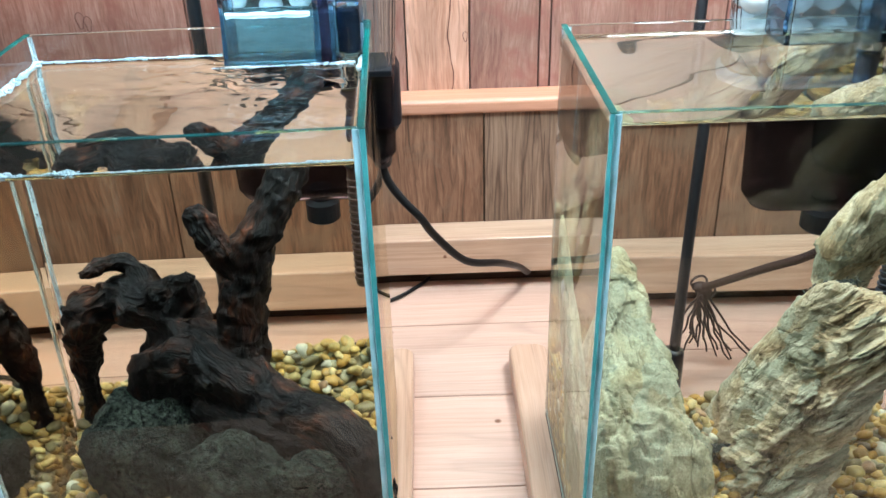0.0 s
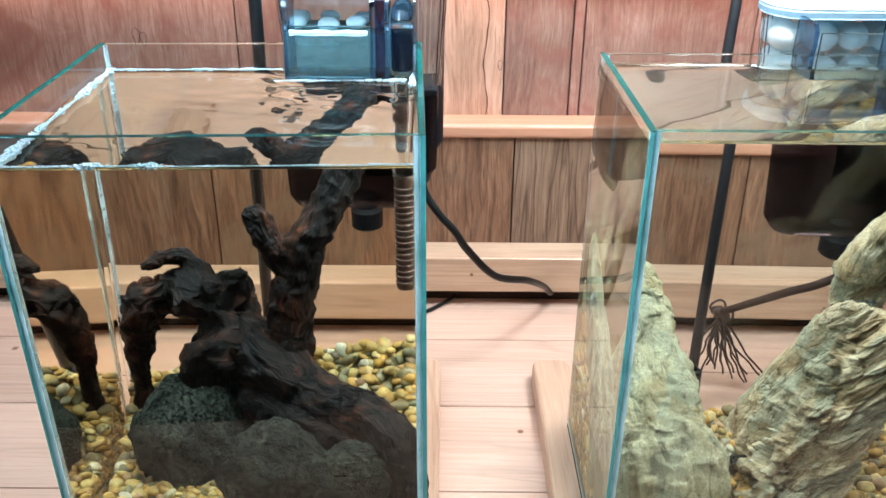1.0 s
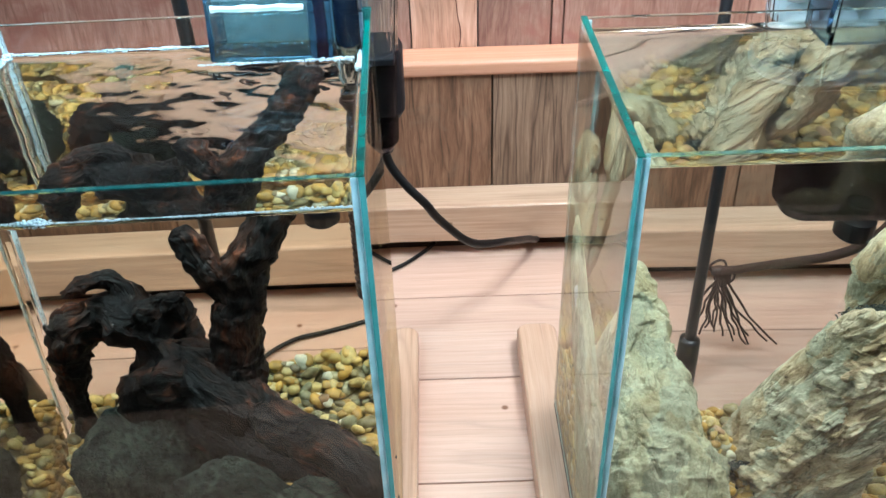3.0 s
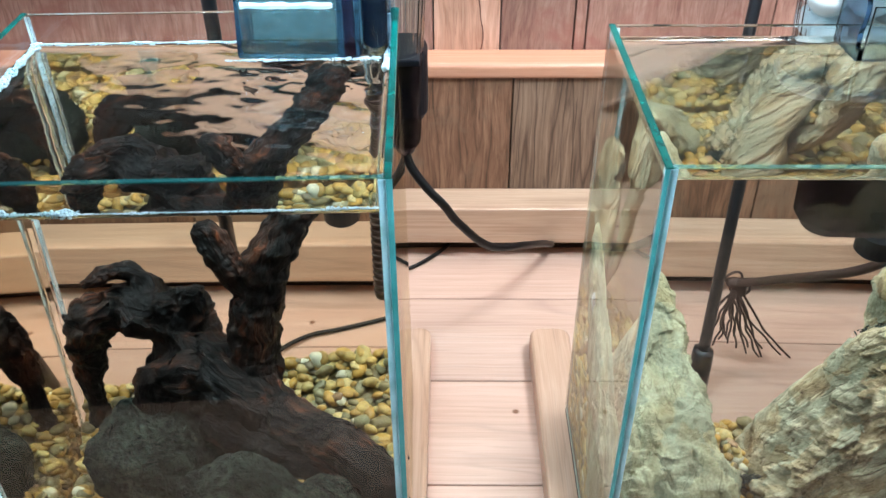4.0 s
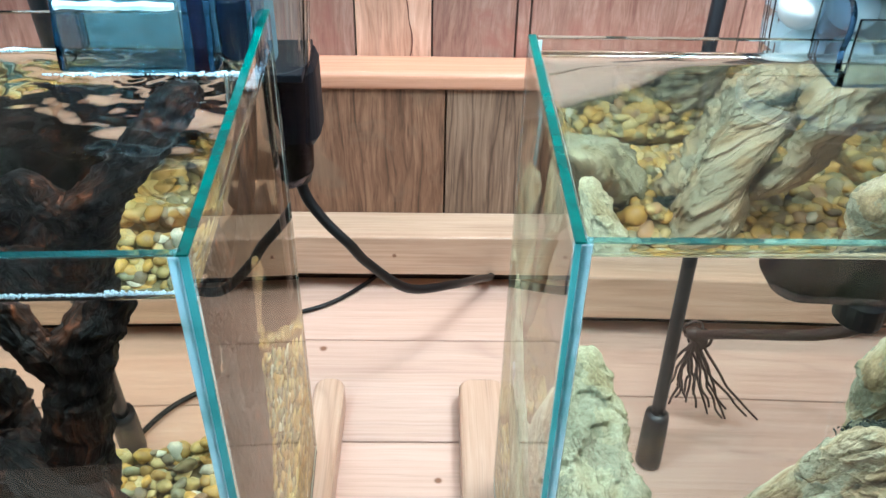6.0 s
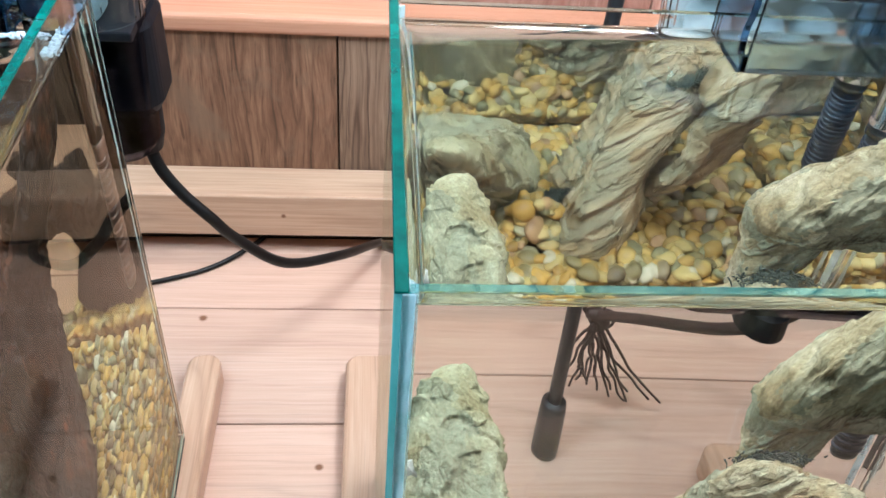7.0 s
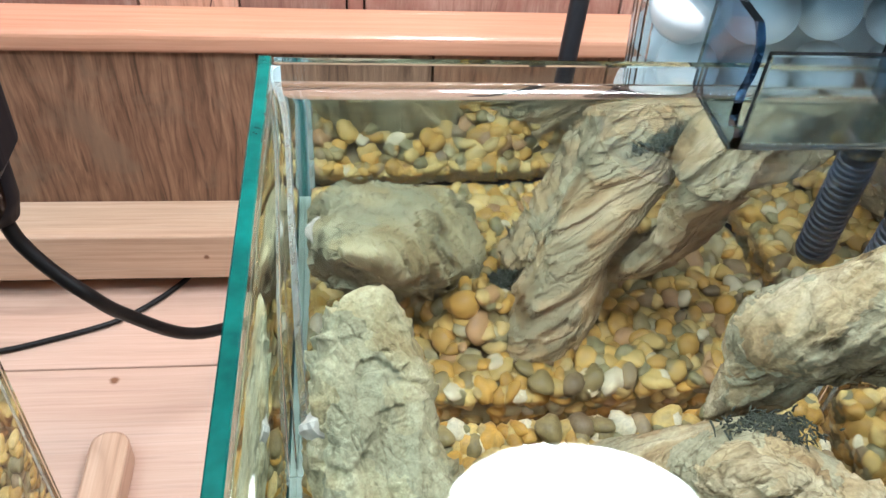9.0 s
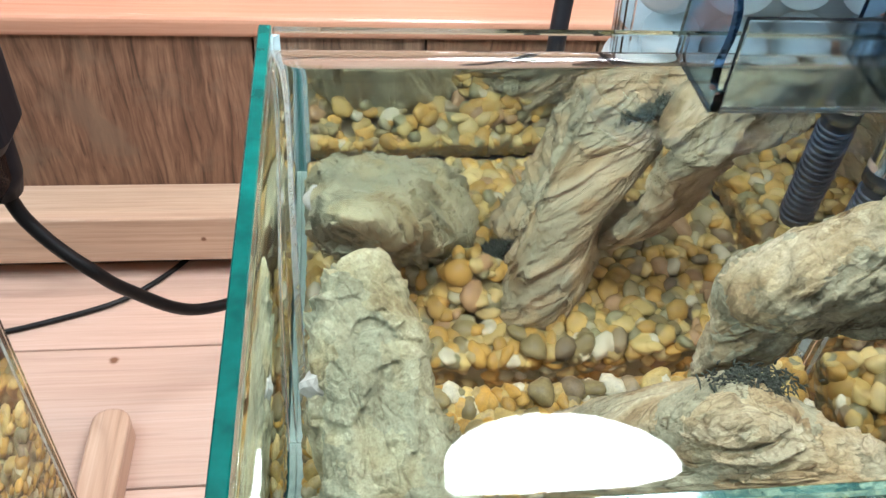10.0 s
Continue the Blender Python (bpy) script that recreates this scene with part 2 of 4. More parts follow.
def lamp_glow(name, strength, colour):
    n = Nodes(name)
    e = n.add("ShaderNodeEmission", Color=(*colour, 1), Strength=strength)
    n.tree.links.new(e.outputs[0], n.out.inputs[0])
    return n.mat


LAMP = 485.0
M_LED = lamp_glow("led_diffuser", LAMP, (0.90, 0.96, 1.0))
M_LED_DIM = lamp_glow("dim_led_diffuser", LAMP * 0.51, (0.60, 0.86, 1.0))


def pebble_material():
    n = Nodes("river_pebble")
    r = n.add("ShaderNodeNewGeometry").outputs["Random Per Island"]
    c = n.coords(False)
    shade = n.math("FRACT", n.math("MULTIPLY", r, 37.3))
    col = n.ramp(r, [(0.0, (0.30, 0.185, 0.052)), (0.12, (0.36, 0.215, 0.055)), (0.25, (0.155, 0.125, 0.062)), (0.36, (0.40, 0.28, 0.10)), (0.46, (0.40, 0.305, 0.125)),
                     (0.56, (0.165, 0.155, 0.090)), (0.66, (0.45, 0.35, 0.165)), (0.74, (0.34, 0.215, 0.065)), (0.81, (0.29, 0.265, 0.17)), (0.87, (0.155, 0.120, 0.075)), (0.925, (0.25, 0.155, 0.085)), (0.955, (0.56, 0.53, 0.42))], "CONSTANT")
    col = n.mix(1.0, col, n.ramp(shade, [(0.0, (1.05, 1.02, 0.90)), (1.0, (1.68, 1.66, 1.48))]), "MULTIPLY")
    f = n.noise(c, 220, 4)
    spot = n.noise(c, 900, 3, 0.6)
    col = n.mix(1.0, col, n.ramp(f, [(0.3, (0.62,) * 3), (0.7, (1.05,) * 3)]), "MULTIPLY")
    col = n.mix(1.0, col, n.ramp(spot, [(0.3, (0.80, 0.78, 0.74)), (0.55, (1.0,) * 3)]), "MULTIPLY")
    return n.principled(Base_Color=col, Roughness=0.38, Specular_IOR_Level=0.3, Normal=n.bump(n.math("ADD", f, n.math("MULTIPLY", spot, 0.3)), 0.2, 0.0006))


M_PEBBLE = pebble_material()


def slate_material(name, dark, mid, pale, lean, crease=1.0, run=0.42):
    """Flaky stone; its layers climb along x by 'lean' for each metre of height."""
    n = Nodes(name)
    c = n.coords(False)
    sep = n.add("ShaderNodeSeparateXYZ", Vector=c).outputs
    across = n.math("SUBTRACT", sep[0], n.math("MULTIPLY", sep[2], lean))
    v = n.add("ShaderNodeCombineXYZ", X=across, Y=sep[1], Z=n.math("MULTIPLY", sep[2], run)).outputs[0]
    layer = n.noise(v, 52, 4, 0.6, 0.6)
    line = n.math("ABSOLUTE", n.math("SUBTRACT", n.noise(v, 44, 3, 0.5, 1.2), 0.5))
    line2 = n.math("ABSOLUTE", n.math("SUBTRACT", n.noise(v, 130, 3, 0.55, 0.8), 0.5))
    where = n.noise(c, 42, 3, 0.5)
    jig = n.add("ShaderNodeTexNoise", Scale=70.0, Detail=3.0, Vector=c).outputs["Color"]
    vv = n.vmath("ADD", v, n.vmath("MULTIPLY", n.vmath("SUBTRACT", jig, (0.5, 0.5, 0.5)), (0.022, 0.022, 0.014)))
    cell = n.add("ShaderNodeTexVoronoi", Scale=72.0, Vector=vv).outputs["Color"]
    cell = n.add("ShaderNodeSeparateXYZ", Vector=cell).outputs
    small = n.add("ShaderNodeTexVoronoi", Scale=170.0, Vector=vv).outputs["Color"]
    small = n.add("ShaderNodeSeparateXYZ", Vector=small).outputs
    plate = n.math("ADD", n.math("MULTIPLY", cell[0], 0.65), n.math("MULTIPLY", small[0], 0.35))
    streak = n.noise(v, 330, 4, 0.65)
    grit = n.noise(c, 620, 5, 0.65)
    patch = n.noise(c, 30, 3, 0.55, 0.5)
    col = n.ramp(layer, [(0.36, dark), (0.47, mid), (0.60, pale)])
    cool = tuple(a * 0.30 + b2 for a, b2 in zip(pale, (0.165, 0.176, 0.125)))
    col = n.mix(n.ramp(n.math("ADD", n.math("MULTIPLY", patch, 0.55), n.math("MULTIPLY", cell[1], 0.45)), [(0.46, (0, 0, 0)), (0.62, (0.85, 0.85, 0.85))]), col, cool)
    col = n.mix(1.0, col, n.ramp(streak, [(0.32, (0.88, 0.86, 0.83)), (0.62, (1.05, 1.05, 1.05))]), "MULTIPLY")
    col = n.mix(crease * 0.8, col, n.mix(1.0, col, n.ramp(plate, [(0.15, (0.62, 0.58, 0.52)), (0.5, (0.98, 0.98, 0.98)), (0.85, (1.22, 1.22, 1.22))]), "MULTIPLY"))
    col = n.mix(1.0, col, n.ramp(grit, [(0.3, (0.78, 0.75, 0.70)), (0.66, (1.20, 1.20, 1.19))]), "MULTIPLY")
    mask = n.ramp(where, [(0.42, (0, 0, 0)), (0.58, (1, 1, 1))])
    for ln, wd, k, tint in ((line, 0.020, 0.92, (0.20, 0.15, 0.09)), (line2, 0.024, 0.70, (0.28, 0.22, 0.15))):
        f = n.math("MULTIPLY", n.math("MULTIPLY", n.ramp(ln, [(0.0, (1, 1, 1)), (wd, (0, 0, 0))]), mask), k * crease)
        col = n.mix(f, col, tint, "MULTIPLY")
    h = n.math("ADD", n.math("ADD", n.math("MULTIPLY", layer, 0.3), n.math("MULTIPLY", plate, 0.75 * crease)), n.math("MULTIPLY", streak, 0.14))
    h = n.math("ADD", h, n.math("ADD", n.math("MULTIPLY", n.ramp(line, [(0.0, (0, 0, 0)), (0.05, (1, 1, 1))]), 0.26 * crease), n.math("MULTIPLY", grit, 0.4)))
    return n.principled(Base_Color=col, Roughness=0.78, Specular_IOR_Level=0.12, Normal=n.bump(h, 1.0, 0.0025))


def lava_material():
    n = Nodes("dark_lava_rock")
    c = n.coords(False)
    f1 = n.noise(c, 45, 5, 0.6, 0.3)
    f2 = n.noise(c, 620, 5, 0.7, 0.4)
    hole = n.noise(c, 400, 3, 0.6, 0.5)
    col = n.ramp(f1, [(0.32, (0.010, 0.014, 0.010)), (0.5, (0.026, 0.033, 0.025)), (0.68, (0.062, 0.070, 0.055))])
    col = n.mix(1.0, col, n.ramp(f2, [(0.35, (0.45,) * 3), (0.6, (1.25,) * 3)]), "MULTIPLY")
    col = n.mix(1.0, col, n.ramp(hole, [(0.40, (0.10, 0.10, 0.10)), (0.50, (0.95, 0.95, 0.95)), (0.62, (1.7, 1.7, 1.65))]), "MULTIPLY")
    h = n.math("ADD", n.math("MULTIPLY", n.ramp(hole, [(0.38, (0, 0, 0)), (0.54, (1, 1, 1))]), 1.0), f2)
    return n.principled(Base_Color=col, Roughness=0.85, Specular_IOR_Level=0.15, Normal=n.bump(h, 1.0, 0.003))


M_SLATE = slate_material("beige_layered_stone", (0.25, 0.185, 0.10), (0.40, 0.325, 0.195), (0.51, 0.44, 0.30), 0.5, 0.95)
M_SLATE_LOW = slate_material("beige_flaky_stone", (0.26, 0.185, 0.10), (0.40, 0.32, 0.19), (0.51, 0.435, 0.295), 1.0, 0.9, 0.32)
M_SLATE_GREEN = slate_material("grey_green_stone", (0.26, 0.215, 0.116), (0.36, 0.33, 0.20), (0.45, 0.425, 0.28), -0.15, 0.6, 0.2)
M_LAVA = lava_material()


def driftwood_material():
    n = Nodes("dark_driftwood")
    c = n.coords(False)
    g = n.add("ShaderNodeAttribute")
    g.attribute_name = "grain"
    g = g.outputs["Vector"]
    f1 = n.noise(c, 38, 4, 0.6, 0.6)
    fib = n.noise(g, 420, 5, 0.68, 0.5)
    coarse = n.noise(g, 130, 3, 0.58, 0.7)
    f3 = n.noise(c, 300, 5, 0.7)
    col = n.ramp(f1, [(0.36, (0.0028, 0.0018, 0.0015)), (0.50, (0.0075, 0.0044, 0.0031)), (0.60, (0.046, 0.018, 0.0092)), (0.74, (0.090, 0.039, 0.022))])
    col = n.mix(1.0, col, n.ramp(fib, [(0.36, (0.14, 0.12, 0.11)), (0.50, (0.62, 0.58, 0.54)), (0.63, (2.1, 1.7, 1.4))]), "MULTIPLY")
    col = n.mix(1.0, col, n.ramp(coarse, [(0.38, (0.35, 0.32, 0.30)), (0.52, (0.9, 0.85, 0.8)), (0.64, (1.7, 1.5, 1.3))]), "MULTIPLY")
    h = n.math("ADD", n.math("MULTIPLY", coarse, 1.1), n.math("ADD", n.math("MULTIPLY", fib, 0.7), n.math("MULTIPLY", f3, 0.3)))
    return n.principled(Base_Color=col, Roughness=0.5, Specular_IOR_Level=0.22, Normal=n.bump(h, 1.0, 0.0042))


M_DRIFT = driftwood_material()


# ---- mesh helpers ----
def obj(name, bm, mats, parent=None, label="", smooth=False):
    me = bpy.data.meshes.new(name)
    bm.to_mesh(me)
    bm.free()
    for m in mats if isinstance(mats, (list, tuple)) else [mats]:
        me.materials.append(m)
    if smooth:
        me.polygons.foreach_set("use_smooth", [True] * len(me.polygons))
    ob = new(name, me)
    if parent is not None:
        ob.parent = parent
    if label:
        tagged(ob, label)
    return ob


def part(name, bm, material, parent, label="", smooth=False):
    return obj(name, bm, material, parent, label, smooth)


def thing(name, label, category, group="", at=(0, 0, 0)):
    ob = new(name)
    ob.location = at
    return tagged(ob, label, category, group)


def box(lo, hi, bevel=0.0, seg=2, bm=None):
    bm = bm or bmesh.new()
    m = Matrix.Translation([(a + b) / 2 for a, b in zip(lo, hi)]) @ Matrix.Diagonal([b - a for a, b in zip(lo, hi)] + [1])
    g = bmesh.ops.create_cube(bm, size=1, matrix=m)
    if bevel:
        es = list({e for v in g["verts"] for e in v.link_edges})
        bmesh.ops.bevel(bm, geom=es, offset=bevel, segments=seg, profile=0.6, affect="EDGES")
    return bm


def smooth_path(pts, n=6):
    """A Catmull-Rom run through the points; the values may have any length."""
    pts = [np.array(p, float) for p in pts]
    out = []
    for i in range(len(pts) - 1):
        p0, p1, p2, p3 = pts[max(i - 1, 0)], pts[i], pts[i + 1], pts[min(i + 2, len(pts) - 1)]
        for k in range(n):
            t = k / n
            out.append(0.5 * (2 * p1 + (p2 - p0) * t + (2 * p0 - 5 * p1 + 4 * p2 - p3) * t * t + (3 * p1 - p0 - 3 * p2 + p3) * t ** 3))
    out.append(pts[-1])
    return out


def tube(rows, seg=10, n=6, bm=None, wobble=None, flat=1.0, grain=None):
    """A tube through rows of x, y, z, radius."""
    bm = bm or bmesh.new()
    pts = smooth_path(rows, n)
    rings, side, run = [], None, 0.0
    for i, p in enumerate(pts):
        run += float(np.linalg.norm(p[:3] - pts[max(i - 1, 0)][:3]))
        d = Vector(pts[min(i + 1, len(pts) - 1)][:3] - pts[max(i - 1, 0)][:3])
        d = d.normalized() if d.length > 1e-9 else Vector((0, 0, 1))
        if side is None:
            side = d.orthogonal().normalized()
        side = (side - d * side.dot(d)).normalized()
        up = d.cross(side)
        ring = []
        for k in range(seg):
            a = 2 * math.pi * k / seg
            q = Vector(p[:3]) + (side * math.cos(a) + up * math.sin(a) * flat) * max(p[3], 1e-5)
            if wobble:
                q = wobble(q, p[3], k, i)
            v = bm.verts.new(q)
            if grain is not None:
                v[grain] = (math.cos(a) * p[3], math.sin(a) * p[3], run * 0.13)
            ring.append(v)
        rings.append(ring)
    for a, b in zip(rings, rings[1:]):
        for k in range(seg):
            bm.faces.new((a[k], a[(k + 1) % seg], b[(k + 1) % seg], b[k]))
    bm.faces.new(rings[0][::-1])
    bm.faces.new(rings[-1])
    return bm


def disc_stack(levels, seg=32, bm=None, cx=0.0, cy=0.0):
    """A turned body: levels of (radius, z)."""
    bm = bm or bmesh.new()
    rings = [[bm.verts.new((cx + r * math.cos(2 * math.pi * k / seg), cy + r * math.sin(2 * math.pi * k / seg), z)) for k in range(seg)] for r, z in levels]
    for a, b in zip(rings, rings[1:]):
        for k in range(seg):
            bm.faces.new((a[k], a[(k + 1) % seg], b[(k + 1) % seg], b[k]))
    bm.faces.new(rings[0][::-1])
    bm.faces.new(rings[-1])
    return bm


def rounded_slab(x0, x1, y0, y1, levels, r, seg=8, bm=None):
    """A body with a rounded-rectangle plan; levels of (inset, z)."""
    bm = bm or bmesh.new()
    rings = []
    for inset, z in levels:
        rr = max(r - inset, 0.0005)
        ring = []
        for cx, cy, a0 in ((x1 - inset - rr, y1 - inset - rr, 0), (x0 + inset + rr, y1 - inset - rr, 90), (x0 + inset + rr, y0 + inset + rr, 180), (x1 - inset - rr, y0 + inset + rr, 270)):
            for k in range(seg + 1):
                a = radians(a0 + 90 * k / seg)
                ring.append(bm.verts.new((cx + rr * math.cos(a), cy + rr * math.sin(a), z)))
        rings.append(ring)
    m = len(rings[0])
    for a, b in zip(rings, rings[1:]):
        for k in range(m):
            bm.faces.new((a[k], a[(k + 1) % m], b[(k + 1) % m], b[k]))
    bm.faces.new(rings[0][::-1])
    bm.faces.new(rings[-1])
    return bm


# ---- the room that closes the place ----
for nm, lo, hi in (("wall_behind", (-1.6, -1.7, -0.8), (1.9, -1.6, 1.8)), ("wall_west", (-1.7, -1.7, -0.8), (-1.6, 0.95, 1.8)), ("wall_east", (1.9, -1.7, -0.8), (2.0, 0.95, 1.8)),
                   ("wall_north", (-1.6, 0.87, -0.8), (1.9, 0.95, 1.8)), ("room_floor", (-1.7, -1.7, -0.9), (2.0, 0.95, -0.8)), ("ceiling", (-1.7, -1.7, 1.8), (2.0, 0.95, 1.9))):
    tagged(obj(nm, box(lo, hi), M_PLASTER), "plain painted " + ("ceiling" if nm == "ceiling" else "floor" if nm == "room_floor" else "wall"), "", "", "structure")


# near-black brown: the shade under the batten put into the colour
M_GAP_SHADE = plain("painted_gap_shade", (0.045, 0.024, 0.016), 0.8)
M_KNOT = plain("dark_knot", (0.10, 0.03, 0.02), 0.5)


# ---- the wooden table top and the panelled wall ----
def plank(name, lo, hi, material, parent, bevel=0.0012):
    return part(name, box(lo, hi, bevel, 5 if bevel > 0.002 else 2), material, parent)


table = thing("table_top", "pale pine table top of wide planks with narrow dark joints", "table")
table["kind"] = "structure"
edges = [0.230, 0.329, 0.426, 0.5235, 0.6215, 0.720, 0.7965]
for a, b in zip(edges, edges[1:]):
    plank("plank", (-0.95, a + 0.0005, -0.022), (1.15, b - 0.0005, random.uniform(-0.0004, 0.0)), M_PINE, table)
part("underlay", box((-0.95, 0.232, -0.04), (1.15, 0.7965, -0.0221)), M_FOAM, table)

panel = thing("wall_panel", "vertical red-brown and grey-brown wooden boards fixed behind the table", "wall panel")
panel["kind"] = "structure"
ups = [-0.95, -0.78, -0.60, -0.47, -0.345, -0.107, 0.082, 0.1385, 0.2004, 0.2106, 0.365, 0.47, 0.60, 0.78, 1.15]
for i, (a, b) in enumerate(zip(ups, ups[1:])):
    plank("board", (a + 0.0006, 0.8425 + random.uniform(0, 0.0008), 0.168), (b - 0.0006, 0.858, 0.315), M_UP_PALE if i == 6 else M_UP, panel, 0.001)
lows = [-0.95, -0.75, -0.55, -0.40, -0.2505, -0.125, 0.1492, 0.25, 0.355, 0.46, 0.62, 0.80, 1.15]
for a, b in zip(lows, lows[1:]):
    plank("board", (a + 0.0006, 0.813 + random.uniform(0, 0.0008), 0.045), (b - 0.0006, 0.830, 0.1635), M_LOW_RIBBED if abs(a - 0.1492) < 0.001 else M_LOW, panel, 0.001)
crack = [(0.1215 + 0.0022 * math.sin(k * 0.9) + random.uniform(-0.0008, 0.0008), 0.8424, 0.170 + k * 0.0105, 0.0005 + 0.0002 * (k % 3)) for k in range(14)]
part("crack", tube([(x, y, z, r * 0.62) for x, y, z, r in crack], 6, 4), M_KNOT, panel)
for x, z, s in ((-0.199, 0.247, 0.72), (-0.1925, 0.244, 0.66), (0.148 - 0.013, 0.222, 0.45)):
    ring = [(x + s * 0.0045 * math.cos(a) * (1 + 0.25 * math.sin(3 * a)), 0.8426, z + s * 0.010 * math.sin(a), 0.0003) for a in np.linspace(0, 6.1, 16)]
    part("knot_ring", tube(ring, 6, 3), M_KNOT, panel)
plank("middle_rail", (-0.95, 0.8075, 0.1622), (1.15, 0.8421, 0.1755), M_RAIL, panel, 0.0052)
plank("top_rail", (-0.95, 0.806, 0.302), (1.15, 0.8421, 0.345), M_TOPRAIL, panel, 0.003)
ledge = obj("ledge", box((-0.95, 0.7774, 0.0172), (1.15, 0.8126, 0.054), 0.0022, 3), M_LEDGE)
tagged(ledge, "pale pine batten raised over a dark gap along the wall", "", "", "structure")
# solid block in the open gap, coloured dark as its shade
gap = obj("gap_shade_block", box((-0.95, 0.797, -0.0215), (1.15, 0.8125, 0.0169)), M_GAP_SHADE)
tagged(gap, "dark block standing in for the shade under the pine batten", "", "", "structure")
backing = obj("backing_board", box((-0.95, 0.858, -0.04), (1.15, 0.8695, 0.36)), M_FOAM)
tagged(backing, "dark backing board behind the wall boards", "", "", "structure")


# ---- tanks ----
T = 0.0034


def tank(x0, x1, y0, y1, z0, z1, water_z, label, wlabel, ripple, water, wet, turn=Matrix()):
    root = thing("aquarium", label, "aquarium", "aquariums on the table", (0, 0, 0))

    wl = water_z + 0.0024

    def pane(name, lo, hi, axis, edge=M_EDGE, inner=0):
        """A glass sheet; below the waterline its inner face merges with the water."""
        bm = box(lo, hi, 0.00035, 1)
        if inner:
            bmesh.ops.bisect_plane(bm, geom=bm.verts[:] + bm.edges[:] + bm.faces[:], plane_co=(0, 0, wl), plane_no=(0, 0, 1))
            bm.normal_update()
            gone = [q for q in bm.faces if q.normal[axis] * inner > 0.9 and q.calc_center_median().z < wl]
            bmesh.ops.delete(bm, geom=gone, context="FACES_ONLY")
        ob = part(name, bm, [M_GLASS, edge, M_EDGE_FRONT, wet, M_GLASS, M_WETTED, M_EDGE_GRAVEL_LIT], root)
        # edge colour goes by facing, with the light each edge catches painted in
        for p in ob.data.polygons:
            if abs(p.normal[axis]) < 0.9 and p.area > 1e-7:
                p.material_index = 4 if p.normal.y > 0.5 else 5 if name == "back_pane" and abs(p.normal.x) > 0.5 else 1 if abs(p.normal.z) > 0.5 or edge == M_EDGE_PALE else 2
                if name == "side_pane" and p.normal.z < -0.5:
                    p.material_index = 6
            elif inner and p.center.z < wl:
                p.material_index = 3
        ob.visible_shadow = False
        return ob

    pane("side_pane", (x0, y0, z0), (x0 + T, y1, z1), 0, M_EDGE, 1)
    pane("side_pane", (x1 - T, y0, z0), (x1, y1, z1), 0, M_EDGE, -1)
    pane("front_pane", (x0 + T + 0.0002, y0 + 0.0004, z0), (x1 - T - 0.0002, y0 + T, z1 - 0.0002), 1, M_EDGE_RIM, 1)
    pane("back_pane", (x0 + T + 0.0002, y1 - T, z0), (x1 - T - 0.0002, y1 - 0.0004, z1 - 0.0002), 1, M_EDGE_PALE, -1)
    pane("bottom_pane", (x0 + T + 0.0002, y0 + T + 0.0002, z0), (x1 - T - 0.0002, y1 - T - 0.0002, z0 + T), 2)
    # silicone beads in the four upright corners
    for cx, sx in ((x0 + T, 1), (x1 - T, -1)):
        for cy, sy in ((y0 + T, 1), (y1 - T, -1)):
            bm = bmesh.new()
            s = 0.0022
            tri = [(cx, cy), (cx + sx * s, cy), (cx, cy + sy * s)]
            lo = [bm.verts.new((a, b, z0 + T)) for a, b in tri]
            hi = [bm.verts.new((a, b, z1 - 0.001)) for a, b in tri]
            bm.faces.new(lo), bm.faces.new(hi)
            for k in range(3):
                bm.faces.new((lo[k], lo[(k + 1) % 3], hi[(k + 1) % 3], hi[k]))
            bmesh.ops.recalc_face_normals(bm, faces=bm.faces[:])
            part("silicone_bead", bm, M_BEAD, root).visible_shadow = False
    # thin silicone seams on the outside of the front corners
    for a in (x0 + T - 0.0016, x1 - T - 0.0020):
        part("silicone_seam", box((a, y0 - 0.0004, z0 + 0.001), (a + 0.0030, y0 + 0.0003, z1 - 0.0004), 0.0003, 1), M_SILICONE, root)
    # water: a body with a rippled top that climbs a little at the glass
    g = 0.0
    wx0, wx1, wy0, wy1 = x0 + T + g, x1 - T - g, y0 + T + g, y1 - T - g

    def steps(a, b, n):
        edge = [0, 0.0004, 0.001, 0.0018, 0.003]
        inner = list(np.linspace(a + 0.0045, b - 0.0045, n))
        return [a + e for e in edge] + inner + [b - e for e in reversed(edge)]

    xs, ys = steps(wx0, wx1, 150), steps(wy0, wy1, 110)
    bm = bmesh.new()
    top = []
    for x in xs:
        row = []
        for y in ys:
            d = min(x - wx0, wx1 - x, y - wy0, wy1 - y)
            z = water_z + 0.0026 * math.exp(-d / 0.0016) + ripple(x, y)
            row.append(bm.verts.new((x, y, z)))
        top.append(row)
    for a, b in zip(top, top[1:]):
        for k in range(len(ys) - 1):
            bm.faces.new((a[k], b[k], b[k + 1], a[k + 1]))
    rim = [r[0] for r in top] + top[-1][1:] + [r[-1] for r in reversed(top[:-1])] + list(reversed(top[0][1:-1]))
    low = [bm.verts.new((v.co.x, v.co.y, z0 + T + 0.0003)) for v in rim]
    m = len(rim)
    for k in range(m):
        bm.faces.new((rim[k], low[k], low[(k + 1) % m], rim[(k + 1) % m]))
    bm.faces.new(low[::-1])
    bmesh.ops.recalc_face_normals(bm, faces=bm.faces[:])
    w = obj("water", bm, [water, M_WETTED], None, "", True)
    tagged(w, wlabel, "water", "", "structure")
    w.visible_shadow = False
    for p in w.data.polygons:
        if abs(p.normal.z) < 0.3 or p.normal.z < 0:
            p.use_smooth, p.material_index = False, 1
    root.matrix_basis = w.matrix_basis = turn
    return root


